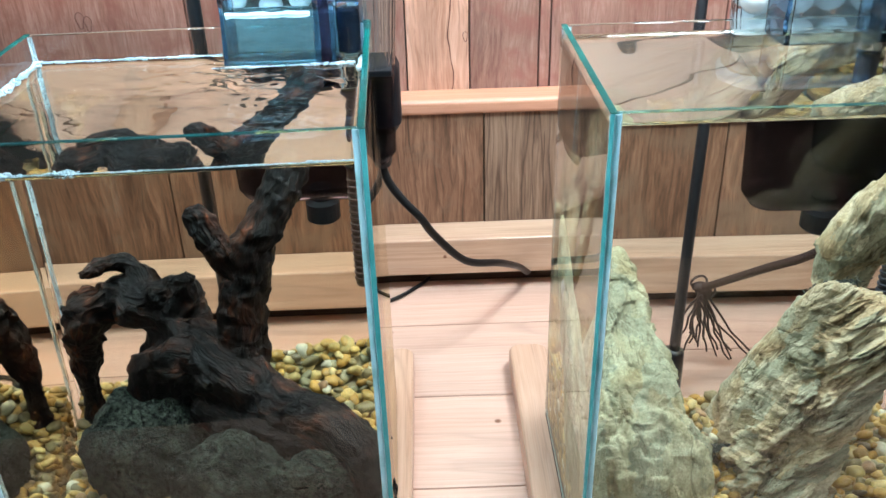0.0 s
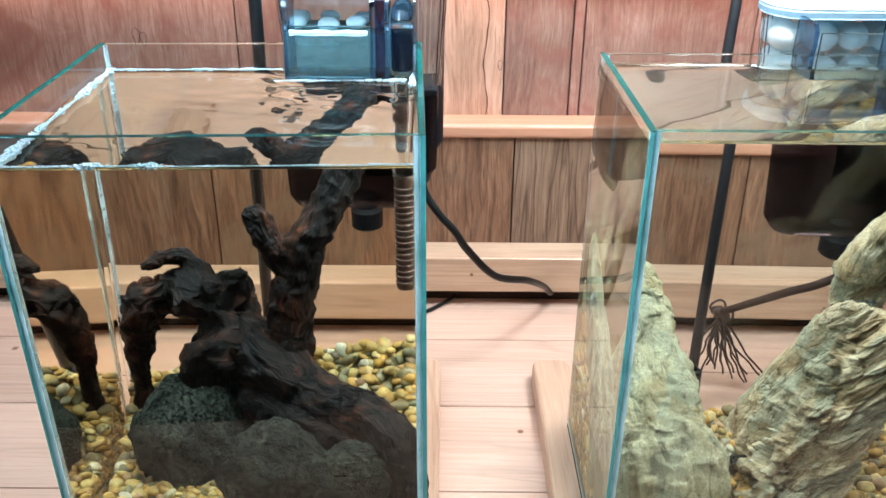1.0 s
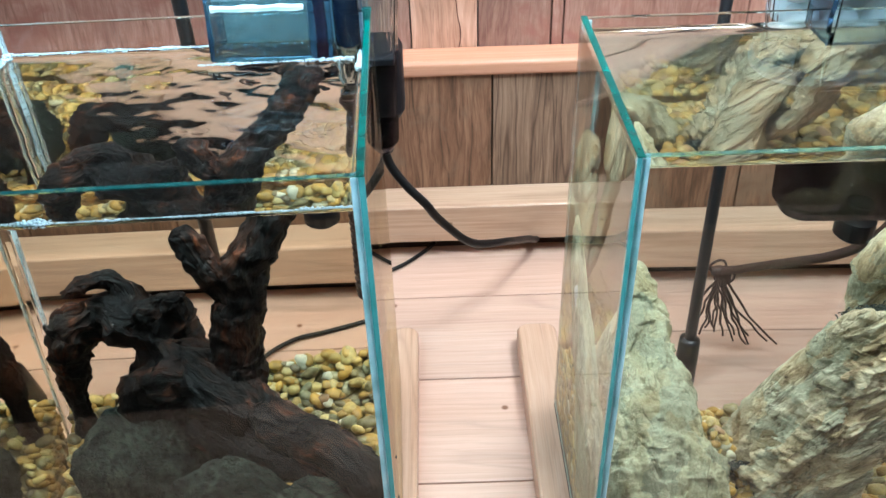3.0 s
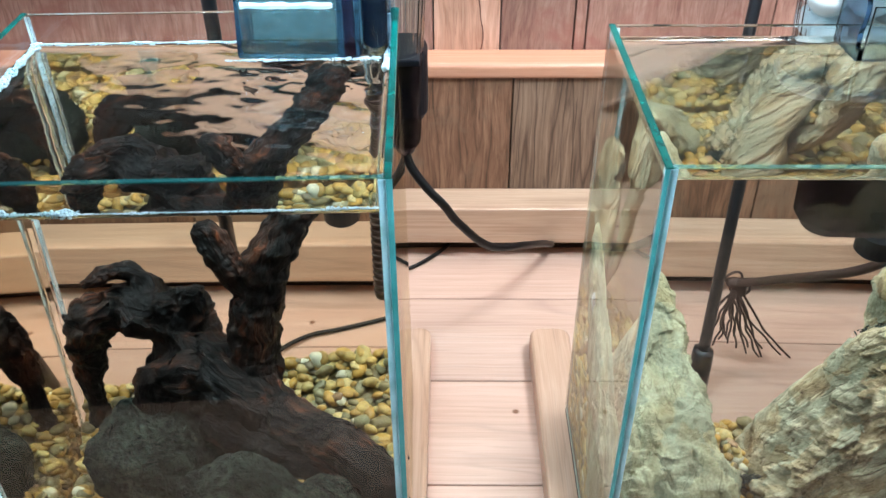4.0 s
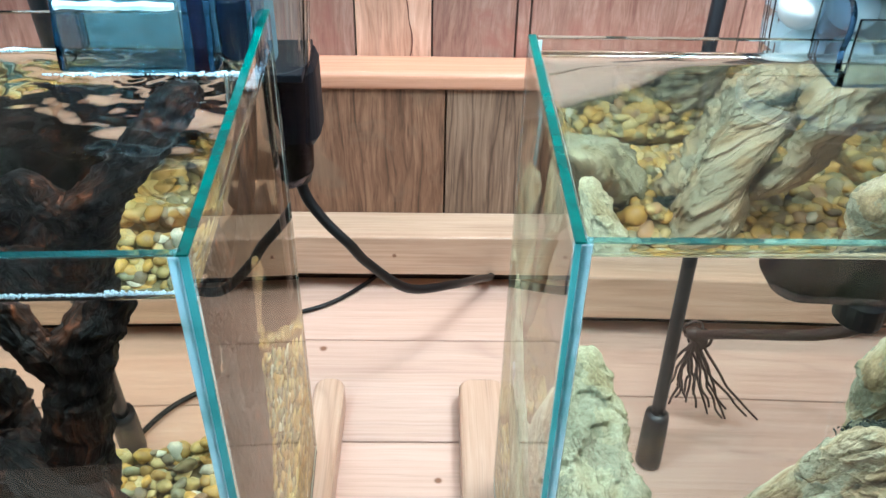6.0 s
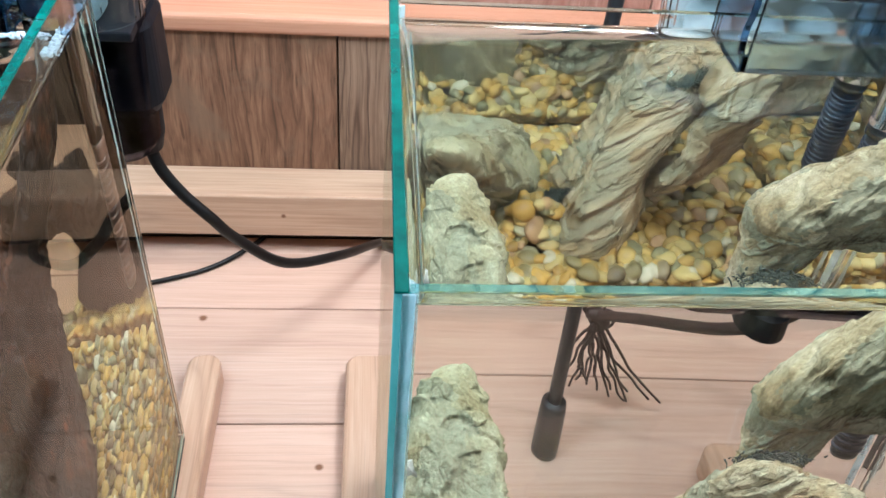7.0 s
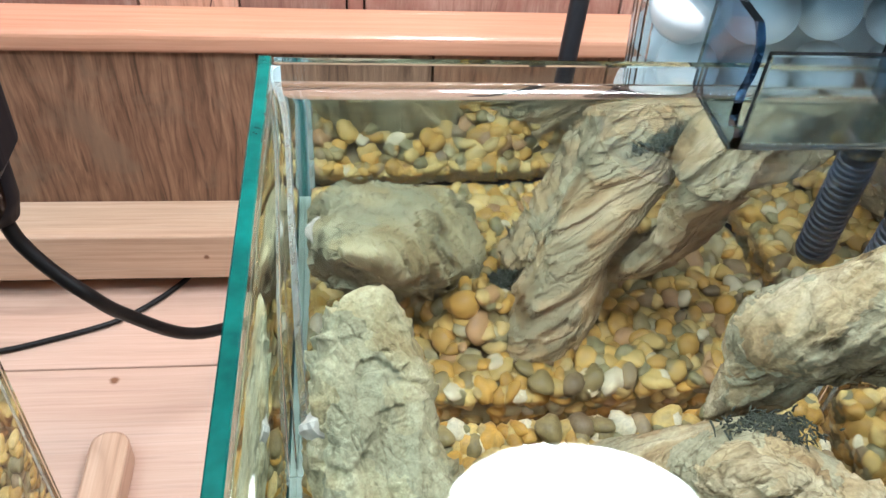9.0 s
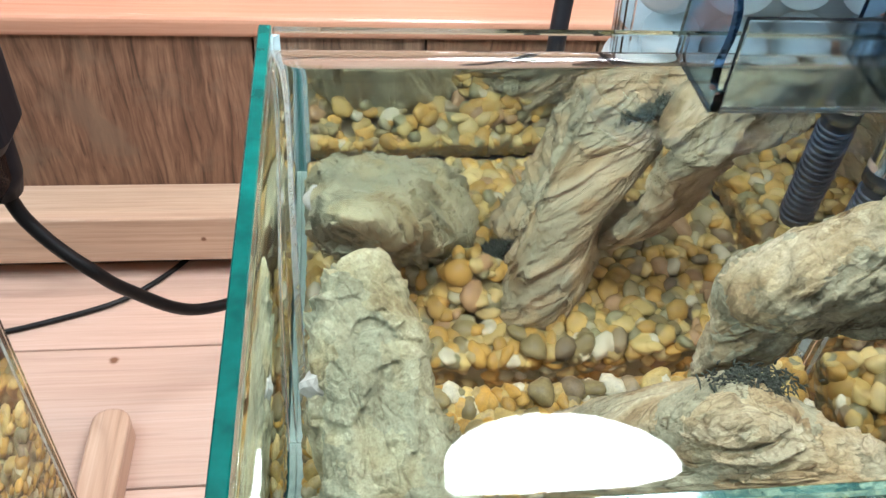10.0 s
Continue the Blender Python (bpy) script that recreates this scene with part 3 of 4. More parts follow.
def gravel(name, x0, x1, y0, y1, z0, top, label, count, seed, grow):
    """Pebbles along the glass and over a mound; top(x, y) is the surface's height."""
    rnd = random.Random(seed)
    base = bmesh.new()
    bmesh.ops.create_icosphere(base, subdivisions=2, radius=1)
    bv = np.array([v.co[:] for v in base.verts])
    bf = np.array([[v.index for v in f.verts] for f in base.faces])
    base.free()
    vs, fs, n = [], [], 0

    def pebble(x, y, z, k=1.0):
        nonlocal n
        a = rnd.triangular(0.0026, 0.0066, 0.0044) * k * grow
        s = np.array([a, a * rnd.uniform(0.62, 0.95), a * rnd.uniform(0.45, 0.75)])
        e = Euler((rnd.uniform(-0.7, 0.7), rnd.uniform(-0.7, 0.7), rnd.uniform(0, 6.3))).to_matrix()
        lump = 1 + 0.17 * np.sin(bv @ np.array([rnd.uniform(-3, 3) for _ in range(3)]) + rnd.uniform(0, 6)) + 0.08 * np.sin(bv @ np.array([rnd.uniform(-6, 6) for _ in range(3)]))
        q = (bv * lump[:, None] * s) @ np.array(e).T
        lo, hi = q.min(0), q.max(0)
        x = min(max(x, x0 - lo[0]), x1 - hi[0])
        y = min(max(y, y0 - lo[1]), y1 - hi[1])
        vs.append(q + np.array([x, y, z]))
        fs.append(bf + n)
        n += len(bv)

    for _ in range(count):
        x, y = rnd.uniform(x0, x1), rnd.uniform(y0, y1)
        pebble(x, y, top(x, y) + rnd.uniform(-0.004, 0.002))
    for _ in range(count):
        u = rnd.random()
        if u < 0.36:
            x, y = rnd.uniform(x0, x1), y0 + 0.003
        elif u < 0.6:
            x, y = rnd.uniform(x0, x1), y1 - 0.003
        elif u < 0.8:
            x, y = x0 + 0.003, rnd.uniform(y0, y1)
        else:
            x, y = x1 - 0.003, rnd.uniform(y0, y1)
        pebble(x, y, rnd.uniform(z0 + 0.003, max(top(x, y), z0 + 0.006)))
    # the packed inside of the bed
    m = 14
    gx, gy = np.linspace(x0 + 0.003, x1 - 0.003, m), np.linspace(y0 + 0.003, y1 - 0.003, m)
    core = [(x, y, top(x, y) - 0.004) for x in gx for y in gy] + [(x, y, z0) for x in gx for y in gy]
    quads = [(i * m + j, (i + 1) * m + j, (i + 1) * m + j + 1, i * m + j + 1) for i in range(m - 1) for j in range(m - 1)]
    ring = [j for j in range(m)] + [i * m + m - 1 for i in range(1, m)] + [(m - 1) * m + j for j in range(m - 2, -1, -1)] + [i * m for i in range(m - 2, 0, -1)]
    quads += [(ring[k], ring[(k + 1) % len(ring)], ring[(k + 1) % len(ring)] + m * m, ring[k] + m * m) for k in range(len(ring))]
    allv = np.concatenate(vs + [np.array(core)])
    faces = [tuple(f) for f in np.concatenate(fs)] + [tuple(i + n for i in q) for q in quads]
    me = bpy.data.meshes.new(name)
    me.from_pydata(allv.tolist(), [], faces)
    me.materials.append(M_PEBBLE)
    me.polygons.foreach_set("use_smooth", [True] * len(me.polygons))
    return tagged(new(name, me), label, "gravel", "", "stuff")


def shard(name, rows, label, material, seed, group="", seg=56, n=14, amp=0.004, lean=0.0, runs=46, front=1.0, back=1.0):
    """A layered stone: rows of x, y, z, half width, half depth, yaw, from foot to tip."""
    bm = bmesh.new()
    pts = smooth_path(rows, n)
    off = Vector((seed * 3.7, seed * 1.9, seed * 5.3))
    rings = []
    for x, y, z, w, t, yaw in pts:
        ring = []
        for k in range(seg):
            a = 2 * math.pi * k / seg
            ca, sa = math.cos(a), math.sin(a)
            px, py = w * math.copysign(abs(ca) ** 0.66, ca), t * math.copysign(abs(sa) ** 0.66, sa)
            c, s = math.cos(radians(yaw)), math.sin(radians(yaw))
            d = Vector((px * c - py * s, px * s + py * c, 0))
            p = Vector((x, y, z)) + d
            q = Vector(((p.x - lean * p.z) * 190, p.y * 170, p.z * runs)) + off
            big = noise.fractal(p * 32 + off, 0.9, 2.0, 4)
            lay = 0.10 * abs(noise.noise(q)) + 0.08 * noise.noise(q * 2.3)
            flake = 0.0
            for s, wgt in ((0.24, 1.05), (0.55, 0.65), (1.4, 0.32)):
                u = q * s + 0.45 * Vector((noise.noise(q * s * 1.3), noise.noise(q * s * 1.3 + off), 0))
                near = noise.voronoi(u)[1][0]
                flake += wgt * (noise.noise(near * 5.7) * 1.3 + 0.65 * (u - near).dot(Vector((0.6, 0.5, 0.6))))
            side = 0.5 - 0.5 * d.y / max(d.length, 1e-6)
            h = amp * (0.6 * big + lay + flake) * (back + (front - back) * side)
            e = d.normalized() if d.length > 1e-6 else Vector((0, 0, 1))
            ring.append(bm.verts.new(p + e * h * min(1.0, d.length / 0.008) + Vector((0, 0, 0.5 * h))))
        rings.append(ring)
    for a, b in zip(rings, rings[1:]):
        for k in range(seg):
            bm.faces.new((a[k], a[(k + 1) % seg], b[(k + 1) % seg], b[k]))
    bm.faces.new(rings[0][::-1])
    bm.faces.new(rings[-1])
    return tagged(obj(name, bm, material, None, "", True), label, "rock", group)


def rock(name, centre, size, label, material, seed, turn=(0, 0, 0), sub=5, rough=0.28, freq=1.7, ridges=0.0, group=""):
    bm = bmesh.new()
    bmesh.ops.create_icosphere(bm, subdivisions=sub, radius=1)
    off = Vector((seed * 3.7, seed * 1.9, seed * 5.3))
    for v in bm.verts:
        p = v.co.copy()
        h = noise.fractal(p * freq + off, 0.9, 2.1, 5) * rough
        if ridges:
            q = Vector((p.x * 5.5, p.y * 2.0, p.z * 1.2)) + off
            h += (abs(noise.noise(q)) - 0.25) * ridges + (abs(noise.noise(q * 2.3)) - 0.25) * ridges * 0.5
        v.co = p * (1 + h)
    m = pose(*centre, *turn) @ Matrix.Diagonal((*size, 1))
    bm.transform(m)
    ob = obj(name, bm, material, None, "", True)
    return tagged(ob, label, "rock", group)


LX0, LX1, LY0, LY1, Z0, RIM = -0.1255, 0.0735, 0.4170, 0.5920, 0.0247, 0.3010
# the driftwood aquarium stands slightly askew
SKEW = Matrix.Translation((-0.026, 0.5045, 0)) @ Matrix.Rotation(radians(2.2), 4, "Z") @ Matrix.Translation((0.026, -0.5045, 0))
RX0, RX1, RY0, RY1 = 0.1775, 0.3825, 0.4280, 0.5720


def left_ripple(x, y):
    d = math.hypot(x - 0.02, (y - 0.585) * 0.8)
    a = 0.0019 * math.exp(-(d / 0.062) ** 2)
    near = a * noise.noise(Vector(((x + 0.5 * y) * 62, y * 78, 1.0))) + 0.30 * a * noise.noise(Vector((x * 170, y * 190, 5.0)))
    reach = 0.00085 * math.exp(-(d / 0.10) ** 2)
    return near + reach * noise.noise(Vector(((x + 0.6 * y) * 17, y * 32, 7.0))) + 0.00010 * noise.noise(Vector((x * 20, y * 26, 3.0))) + 0.00003 * noise.noise(Vector((x * 95, y * 120, 2.0)))


def right_ripple(x, y):
    return 0.00012 * noise.noise(Vector((x * 30, y * 34, 2.0)))


tank(LX0, LX1, LY0, LY1, Z0, RIM, 0.2830, "clear glass aquarium with green-edged panes, driftwood and gravel inside", "clear rippled water filling the driftwood aquarium", left_ripple, M_WATER_LEFT, M_GLASS_WET_LEFT, SKEW)
tank(RX0, RX1, RY0, RY1, Z0, RIM, 0.2930, "clear glass aquarium with green-edged panes and layered stones inside", "calm clear water filling the stone aquarium", right_ripple, M_WATER, M_GLASS_WET)


def left_top(x, y):
    u, v = (x - LX0) / (LX1 - LX0), (y - LY0) / (LY1 - LY0)
    return 0.055 + 0.046 * v ** 3.2 + 0.024 * u * v + 0.003 * noise.noise(Vector((x * 40, y * 40, 0)))


def right_top(x, y):
    v = (y - RY0) / (RY1 - RY0)
    return 0.035 + 0.041 * min(1.0, v * 1.1) + 0.026 * math.exp(-((x - 0.252) ** 2 + (y - 0.524) ** 2) / 0.013 ** 2) + 0.003 * noise.noise(Vector((x * 40, y * 40, 3)))


gravel("gravel", LX0 + T + 0.0006, LX1 - T - 0.0006, LY0 + T + 0.0006, LY1 - T - 0.0006, Z0 + T + 0.0008, left_top, "bed of small yellow, brown and white river pebbles", 1700, 3, 1.0).matrix_basis = SKEW
gravel("gravel", RX0 + T + 0.0006, RX1 - T - 0.0006, RY0 + T + 0.0006, RY1 - T - 0.0006, Z0 + T + 0.0008, right_top, "bed of small ochre, grey and cream river pebbles", 1600, 4, 1.08)

# stands under the tanks
for x0, x1, what in ((LX0, LX1, "driftwood"), (RX0, RX1, "stone")):
    st = thing("aquarium_stand", "low oiled pine stand with rounded rails under the %s aquarium" % what, "stand", "aquarium stands")
    for a, b in ((x0 - 0.0185, x0 + 0.012), (x1 - 0.012, x1 + 0.0085)) if what == "driftwood" else ((x0 - 0.0185, x0 + 0.012), (x1 - 0.012, x1 + 0.0185)):
        bm = rounded_slab(a, b, 0.36, 0.6605, [(0.0015, 0.0003), (0, 0.0018), (0, 0.0180), (0.0008, 0.0196), (0.0022, 0.0203)], 0.009)
        part("rail", bm, M_BASE, st)
    for y in (0.45, 0.54):
        part("cross_bar", box((x0 + 0.0122, y, 0.004), (x1 - 0.0122, y + 0.03, 0.0195), 0.001), M_BASE, st)
    mat = obj("foam_mat", box((x0 + 0.0003, LY0 + 0.0007 if what == "driftwood" else RY0 + 0.0007, 0.0204), (x1 - 0.0003, LY1 - 0.0007 if what == "driftwood" else 0.5715, 0.0246)), M_FOAM)
    tagged(mat, "thin black foam mat under the aquarium", "mat")
    if what == "driftwood":
        mat.matrix_basis = SKEW


# ---- driftwood and stones ----
def gnarl(q, r, k, i):
    c = Vector((noise.noise(q * 48 + Vector((9, 0, 0))), noise.noise(q * 48 + Vector((0, 9, 0))), noise.noise(q * 48 + Vector((0, 0, 9)))))
    f = Vector((noise.noise(q * 150), noise.noise(q * 150 + Vector((4, 0, 0))), noise.noise(q * 150 + Vector((0, 4, 0)))))
    h = Vector((noise.noise(q * 380), noise.noise(q * 380 + Vector((4, 0, 0))), noise.noise(q * 380 + Vector((0, 4, 0)))))
    g = noise.noise(Vector((k * 0.8, i * 0.045, r * 300))) + 0.5 * noise.noise(Vector((k * 1.9, i * 0.08, 3.0)))
    s = Vector((math.cos(k * 0.21), 0.4, math.sin(k * 0.21)))
    crag = 1.0 + 0.9 * max(0.0, min(1.0, (-0.02 - q.x) / 0.02)) * max(0.0, min(1.0, (q.z - 0.13) / 0.03))
    c, f = c * crag, f * crag * 1.2
    return q + c * r * 0.22 + f * min(r * 0.18, 0.0020) + h * 0.0010 + s * g * r * 0.16


drift = bmesh.new()
fibre = drift.verts.layers.float_vector.new("grain")
for rows in (
    [(0.066, 0.447, 0.050, 0.0105), (0.064, 0.450, 0.080, 0.0115), (0.059, 0.457, 0.104, 0.0135), (0.048, 0.467, 0.117, 0.0145), (0.031, 0.483, 0.116, 0.0135), (0.010, 0.504, 0.116, 0.015), (-0.006, 0.52, 0.124, 0.015), (-0.010, 0.527, 0.141, 0.0140), (-0.007, 0.53, 0.16, 0.0132), (-0.004, 0.531, 0.182, 0.0132), (0.002, 0.532, 0.203, 0.0125), (0.012, 0.537, 0.22, 0.0106), (0.022, 0.545, 0.238, 0.0104), (0.03, 0.553, 0.255, 0.0105), (0.036, 0.56, 0.272, 0.009), (0.038, 0.563, 0.28, 0.006)],
    [(-0.006, 0.53, 0.19, 0.0095), (-0.013, 0.53, 0.203, 0.0088), (-0.0191, 0.5309, 0.2137, 0.008), (-0.023, 0.5328, 0.2251, 0.007), (-0.0241, 0.5335, 0.2304, 0.004)],
    [(0.006, 0.508, 0.115, 0.013), (-0.02, 0.522, 0.131, 0.02), (-0.0425, 0.5413, 0.1446, 0.0205), (-0.0487, 0.548, 0.1607, 0.017), (-0.0445, 0.5471, 0.1754, 0.0115), (-0.0388, 0.5441, 0.1847, 0.005)],
    [(-0.0433, 0.5465, 0.1511, 0.017), (-0.0621, 0.553, 0.1618, 0.0155), (-0.0805, 0.5608, 0.163, 0.0130), (-0.0953, 0.5567, 0.1635, 0.0132), (-0.103, 0.557, 0.153, 0.0135), (-0.1075, 0.56, 0.138, 0.0115), (-0.110, 0.561, 0.122, 0.0082), (-0.1105, 0.561, 0.108, 0.0056), (-0.111, 0.561, 0.092, 0.0056), (-0.112, 0.561, 0.076, 0.0080), (-0.112, 0.561, 0.062, 0.007)],
    [(-0.0640, 0.556, 0.170, 0.010), (-0.0683, 0.560, 0.1810, 0.0066), (-0.0765, 0.562, 0.1880, 0.0050), (-0.0867, 0.5585, 0.1890, 0.0046), (-0.0945, 0.5527, 0.1860, 0.0040), (-0.0960, 0.5520, 0.1850, 0.002)],
    [(-0.0241, 0.5267, 0.1377, 0.018), (-0.0464, 0.5319, 0.1352, 0.0215), (-0.058, 0.531, 0.117, 0.019), (-0.062, 0.531, 0.085, 0.017)],
    [(-0.008, 0.522, 0.13, 0.017), (-0.024, 0.528, 0.116, 0.018), (-0.032, 0.53, 0.096, 0.016), (-0.036, 0.532, 0.078, 0.014)],
    [(0.046, 0.470, 0.096, 0.011), (0.026, 0.484, 0.100, 0.014), (0.006, 0.497, 0.100, 0.016), (-0.014, 0.510, 0.104, 0.017), (-0.030, 0.522, 0.112, 0.016)],
    [(0.026, 0.492, 0.116, 0.01), (0.033, 0.487, 0.1215, 0.0085), (0.041, 0.484, 0.1245, 0.0065), (0.045, 0.483, 0.1235, 0.003)],
    [(-0.0498, 0.547, 0.1648, 0.01), (-0.056, 0.543, 0.1729, 0.007), (-0.0591, 0.54, 0.1791, 0.003)],
):
    tube(rows, 48, 16, drift, gnarl, 1.0, fibre)
tagged(obj("driftwood", drift, M_DRIFT, None, "", True), "dark brown forked driftwood root standing in the gravel", "driftwood")


rock("lava_rock", (-0.070, 0.517, 0.078), (0.038, 0.034, 0.046), "rough dark green-grey lava rock beside the driftwood", M_LAVA, 1, (0, 8, 20), 5, 0.16, 1.7, group="lava rocks")
rock("lava_rock", (-0.012, 0.463, 0.080), (0.036, 0.025, 0.036), "low dark lava rock lying before the driftwood", M_LAVA, 2, (0, 4, -8), 5, 0.16, 1.7, group="lava rocks")
rock("lava_rock", (0.034, 0.452, 0.079), (0.027, 0.0175, 0.032), "small dark lava rock on the gravel", M_LAVA, 5, (0, 0, 10), 5, 0.16, 1.7, group="lava rocks")

M_CHALK = plain("chalk", (0.46, 0.44, 0.38), 0.85, grain=0.15, scale=260, bump=0.5)
pointed = shard("slab_stone", [(0.225, 0.478, 0.030, 0.040, 0.028, 4), (0.222, 0.489, 0.075, 0.036, 0.027, 4), (0.217, 0.500, 0.100, 0.030, 0.027, 5), (0.212, 0.515, 0.120, 0.024, 0.024, 6), (0.207, 0.538, 0.150, 0.0175, 0.017, 8), (0.2035, 0.5535, 0.170, 0.0115, 0.009, 10), (0.2025, 0.560, 0.181, 0.0065, 0.004, 10), (0.2025, 0.5605, 0.1835, 0.002, 0.0015, 10)],
      "tall pointed grey-green layered stone leaning on the back glass", M_SLATE_GREEN, 7, "layered stones", seg=150, n=30, amp=0.0030, lean=-0.15, runs=16, front=0.85, back=1.9)
for x, y, z, s, seed in ((0.1945, 0.5490, 0.1530, 0.0062, 31), (0.1915, 0.5345, 0.1500, 0.0066, 32)):
    bm = bmesh.new()
    bmesh.ops.create_icosphere(bm, subdivisions=3, radius=1)
    for v in bm.verts:
        d = max(abs(v.co.dot(Vector(a).normalized())) for a in ((1, 0.3, 0.2), (-0.3, 1, 0.4), (0.1, -0.5, 1), (0.8, 0.7, -0.5)))
        v.co = v.co / d * (0.9 + 0.12 * noise.noise(v.co * 2 + Vector((seed, 0, 0))))
    bm.transform(pose(x, y, z, 20, 15, seed * 7) @ Matrix.Diagonal((s, s * 0.75, s * 1.1, 1)))
    part("chalky_chip", bm, M_CHALK, pointed, "chalky white broken corner")
shard("slab_stone", [(0.309, 0.511, 0.083, 0.010, 0.006, -20), (0.314, 0.520, 0.098, 0.012, 0.008, -20), (0.319, 0.530, 0.115, 0.0105, 0.006, -20), (0.3235, 0.535, 0.132, 0.010, 0.006, -15), (0.327, 0.537, 0.152, 0.010, 0.0065, -8), (0.329, 0.538, 0.168, 0.0115, 0.0075, -8), (0.332, 0.5375, 0.184, 0.0145, 0.0095, -8), (0.339, 0.532, 0.1915, 0.028, 0.0160, -8), (0.344, 0.529, 0.208, 0.026, 0.0145, -8), (0.352, 0.527, 0.228, 0.020, 0.012, -8), (0.360, 0.526, 0.245, 0.013, 0.008, -8), (0.365, 0.526, 0.258, 0.008, 0.005, -8), (0.367, 0.526, 0.263, 0.003, 0.002, -8)],
      "upright pale beige-grey stone with a jutting top", M_SLATE, 11, "layered stones", seg=170, n=24, amp=0.0046, lean=0.5, runs=36, front=1.35, back=0.6)
shard("slab_stone", [(0.2890, 0.503, 0.030, 0.050, 0.021, -66), (0.2920, 0.504, 0.068, 0.050, 0.019, -66), (0.2970, 0.501, 0.090, 0.050, 0.0165, -66), (0.3025, 0.4950, 0.1154, 0.0475, 0.0158, -65), (0.3105, 0.4935, 0.1354, 0.0425, 0.0170, -63), (0.3180, 0.4910, 0.1523, 0.0355, 0.0172, -61), (0.3215, 0.490, 0.167, 0.0310, 0.0168, -56), (0.3190, 0.4925, 0.178, 0.0215, 0.0135, -46), (0.3170, 0.4900, 0.1855, 0.0125, 0.006, -40), (0.3168, 0.490, 0.1885, 0.006, 0.003, -40)],
      "broad craggy beige slab of layered stone slanting across the gravel", M_SLATE_LOW, 15, "layered stones", seg=220, n=36, amp=0.0042, lean=1.0, runs=34, front=1.8, back=0.5)


# ---- filters ----
def cheek(x0, x1, foot):
    """A thin plate with a curved front edge."""
    bm = bmesh.new()
    side = smooth_path([(0.5745, 0.331), (0.5705, 0.327), (0.5700, 0.320), (0.5715, 0.313), (0.5700, 0.305), (0.5668, foot + 0.008), (0.5660, foot + 0.002), (0.5672, foot)], 4)
    side = [tuple(p) for p in side] + [(0.5968, foot), (0.5968, 0.331)]
    lo = [bm.verts.new((x0, y, z)) for y, z in side]
    hi = [bm.verts.new((x1, y, z)) for y, z in side]
    bm.faces.new(lo), bm.faces.new(hi[::-1])
    for k in range(len(side)):
        bm.faces.new((lo[k], hi[k], hi[(k + 1) % len(side)], lo[(k + 1) % len(side)]))
    bmesh.ops.recalc_face_normals(bm, faces=bm.faces[:])
    return bm


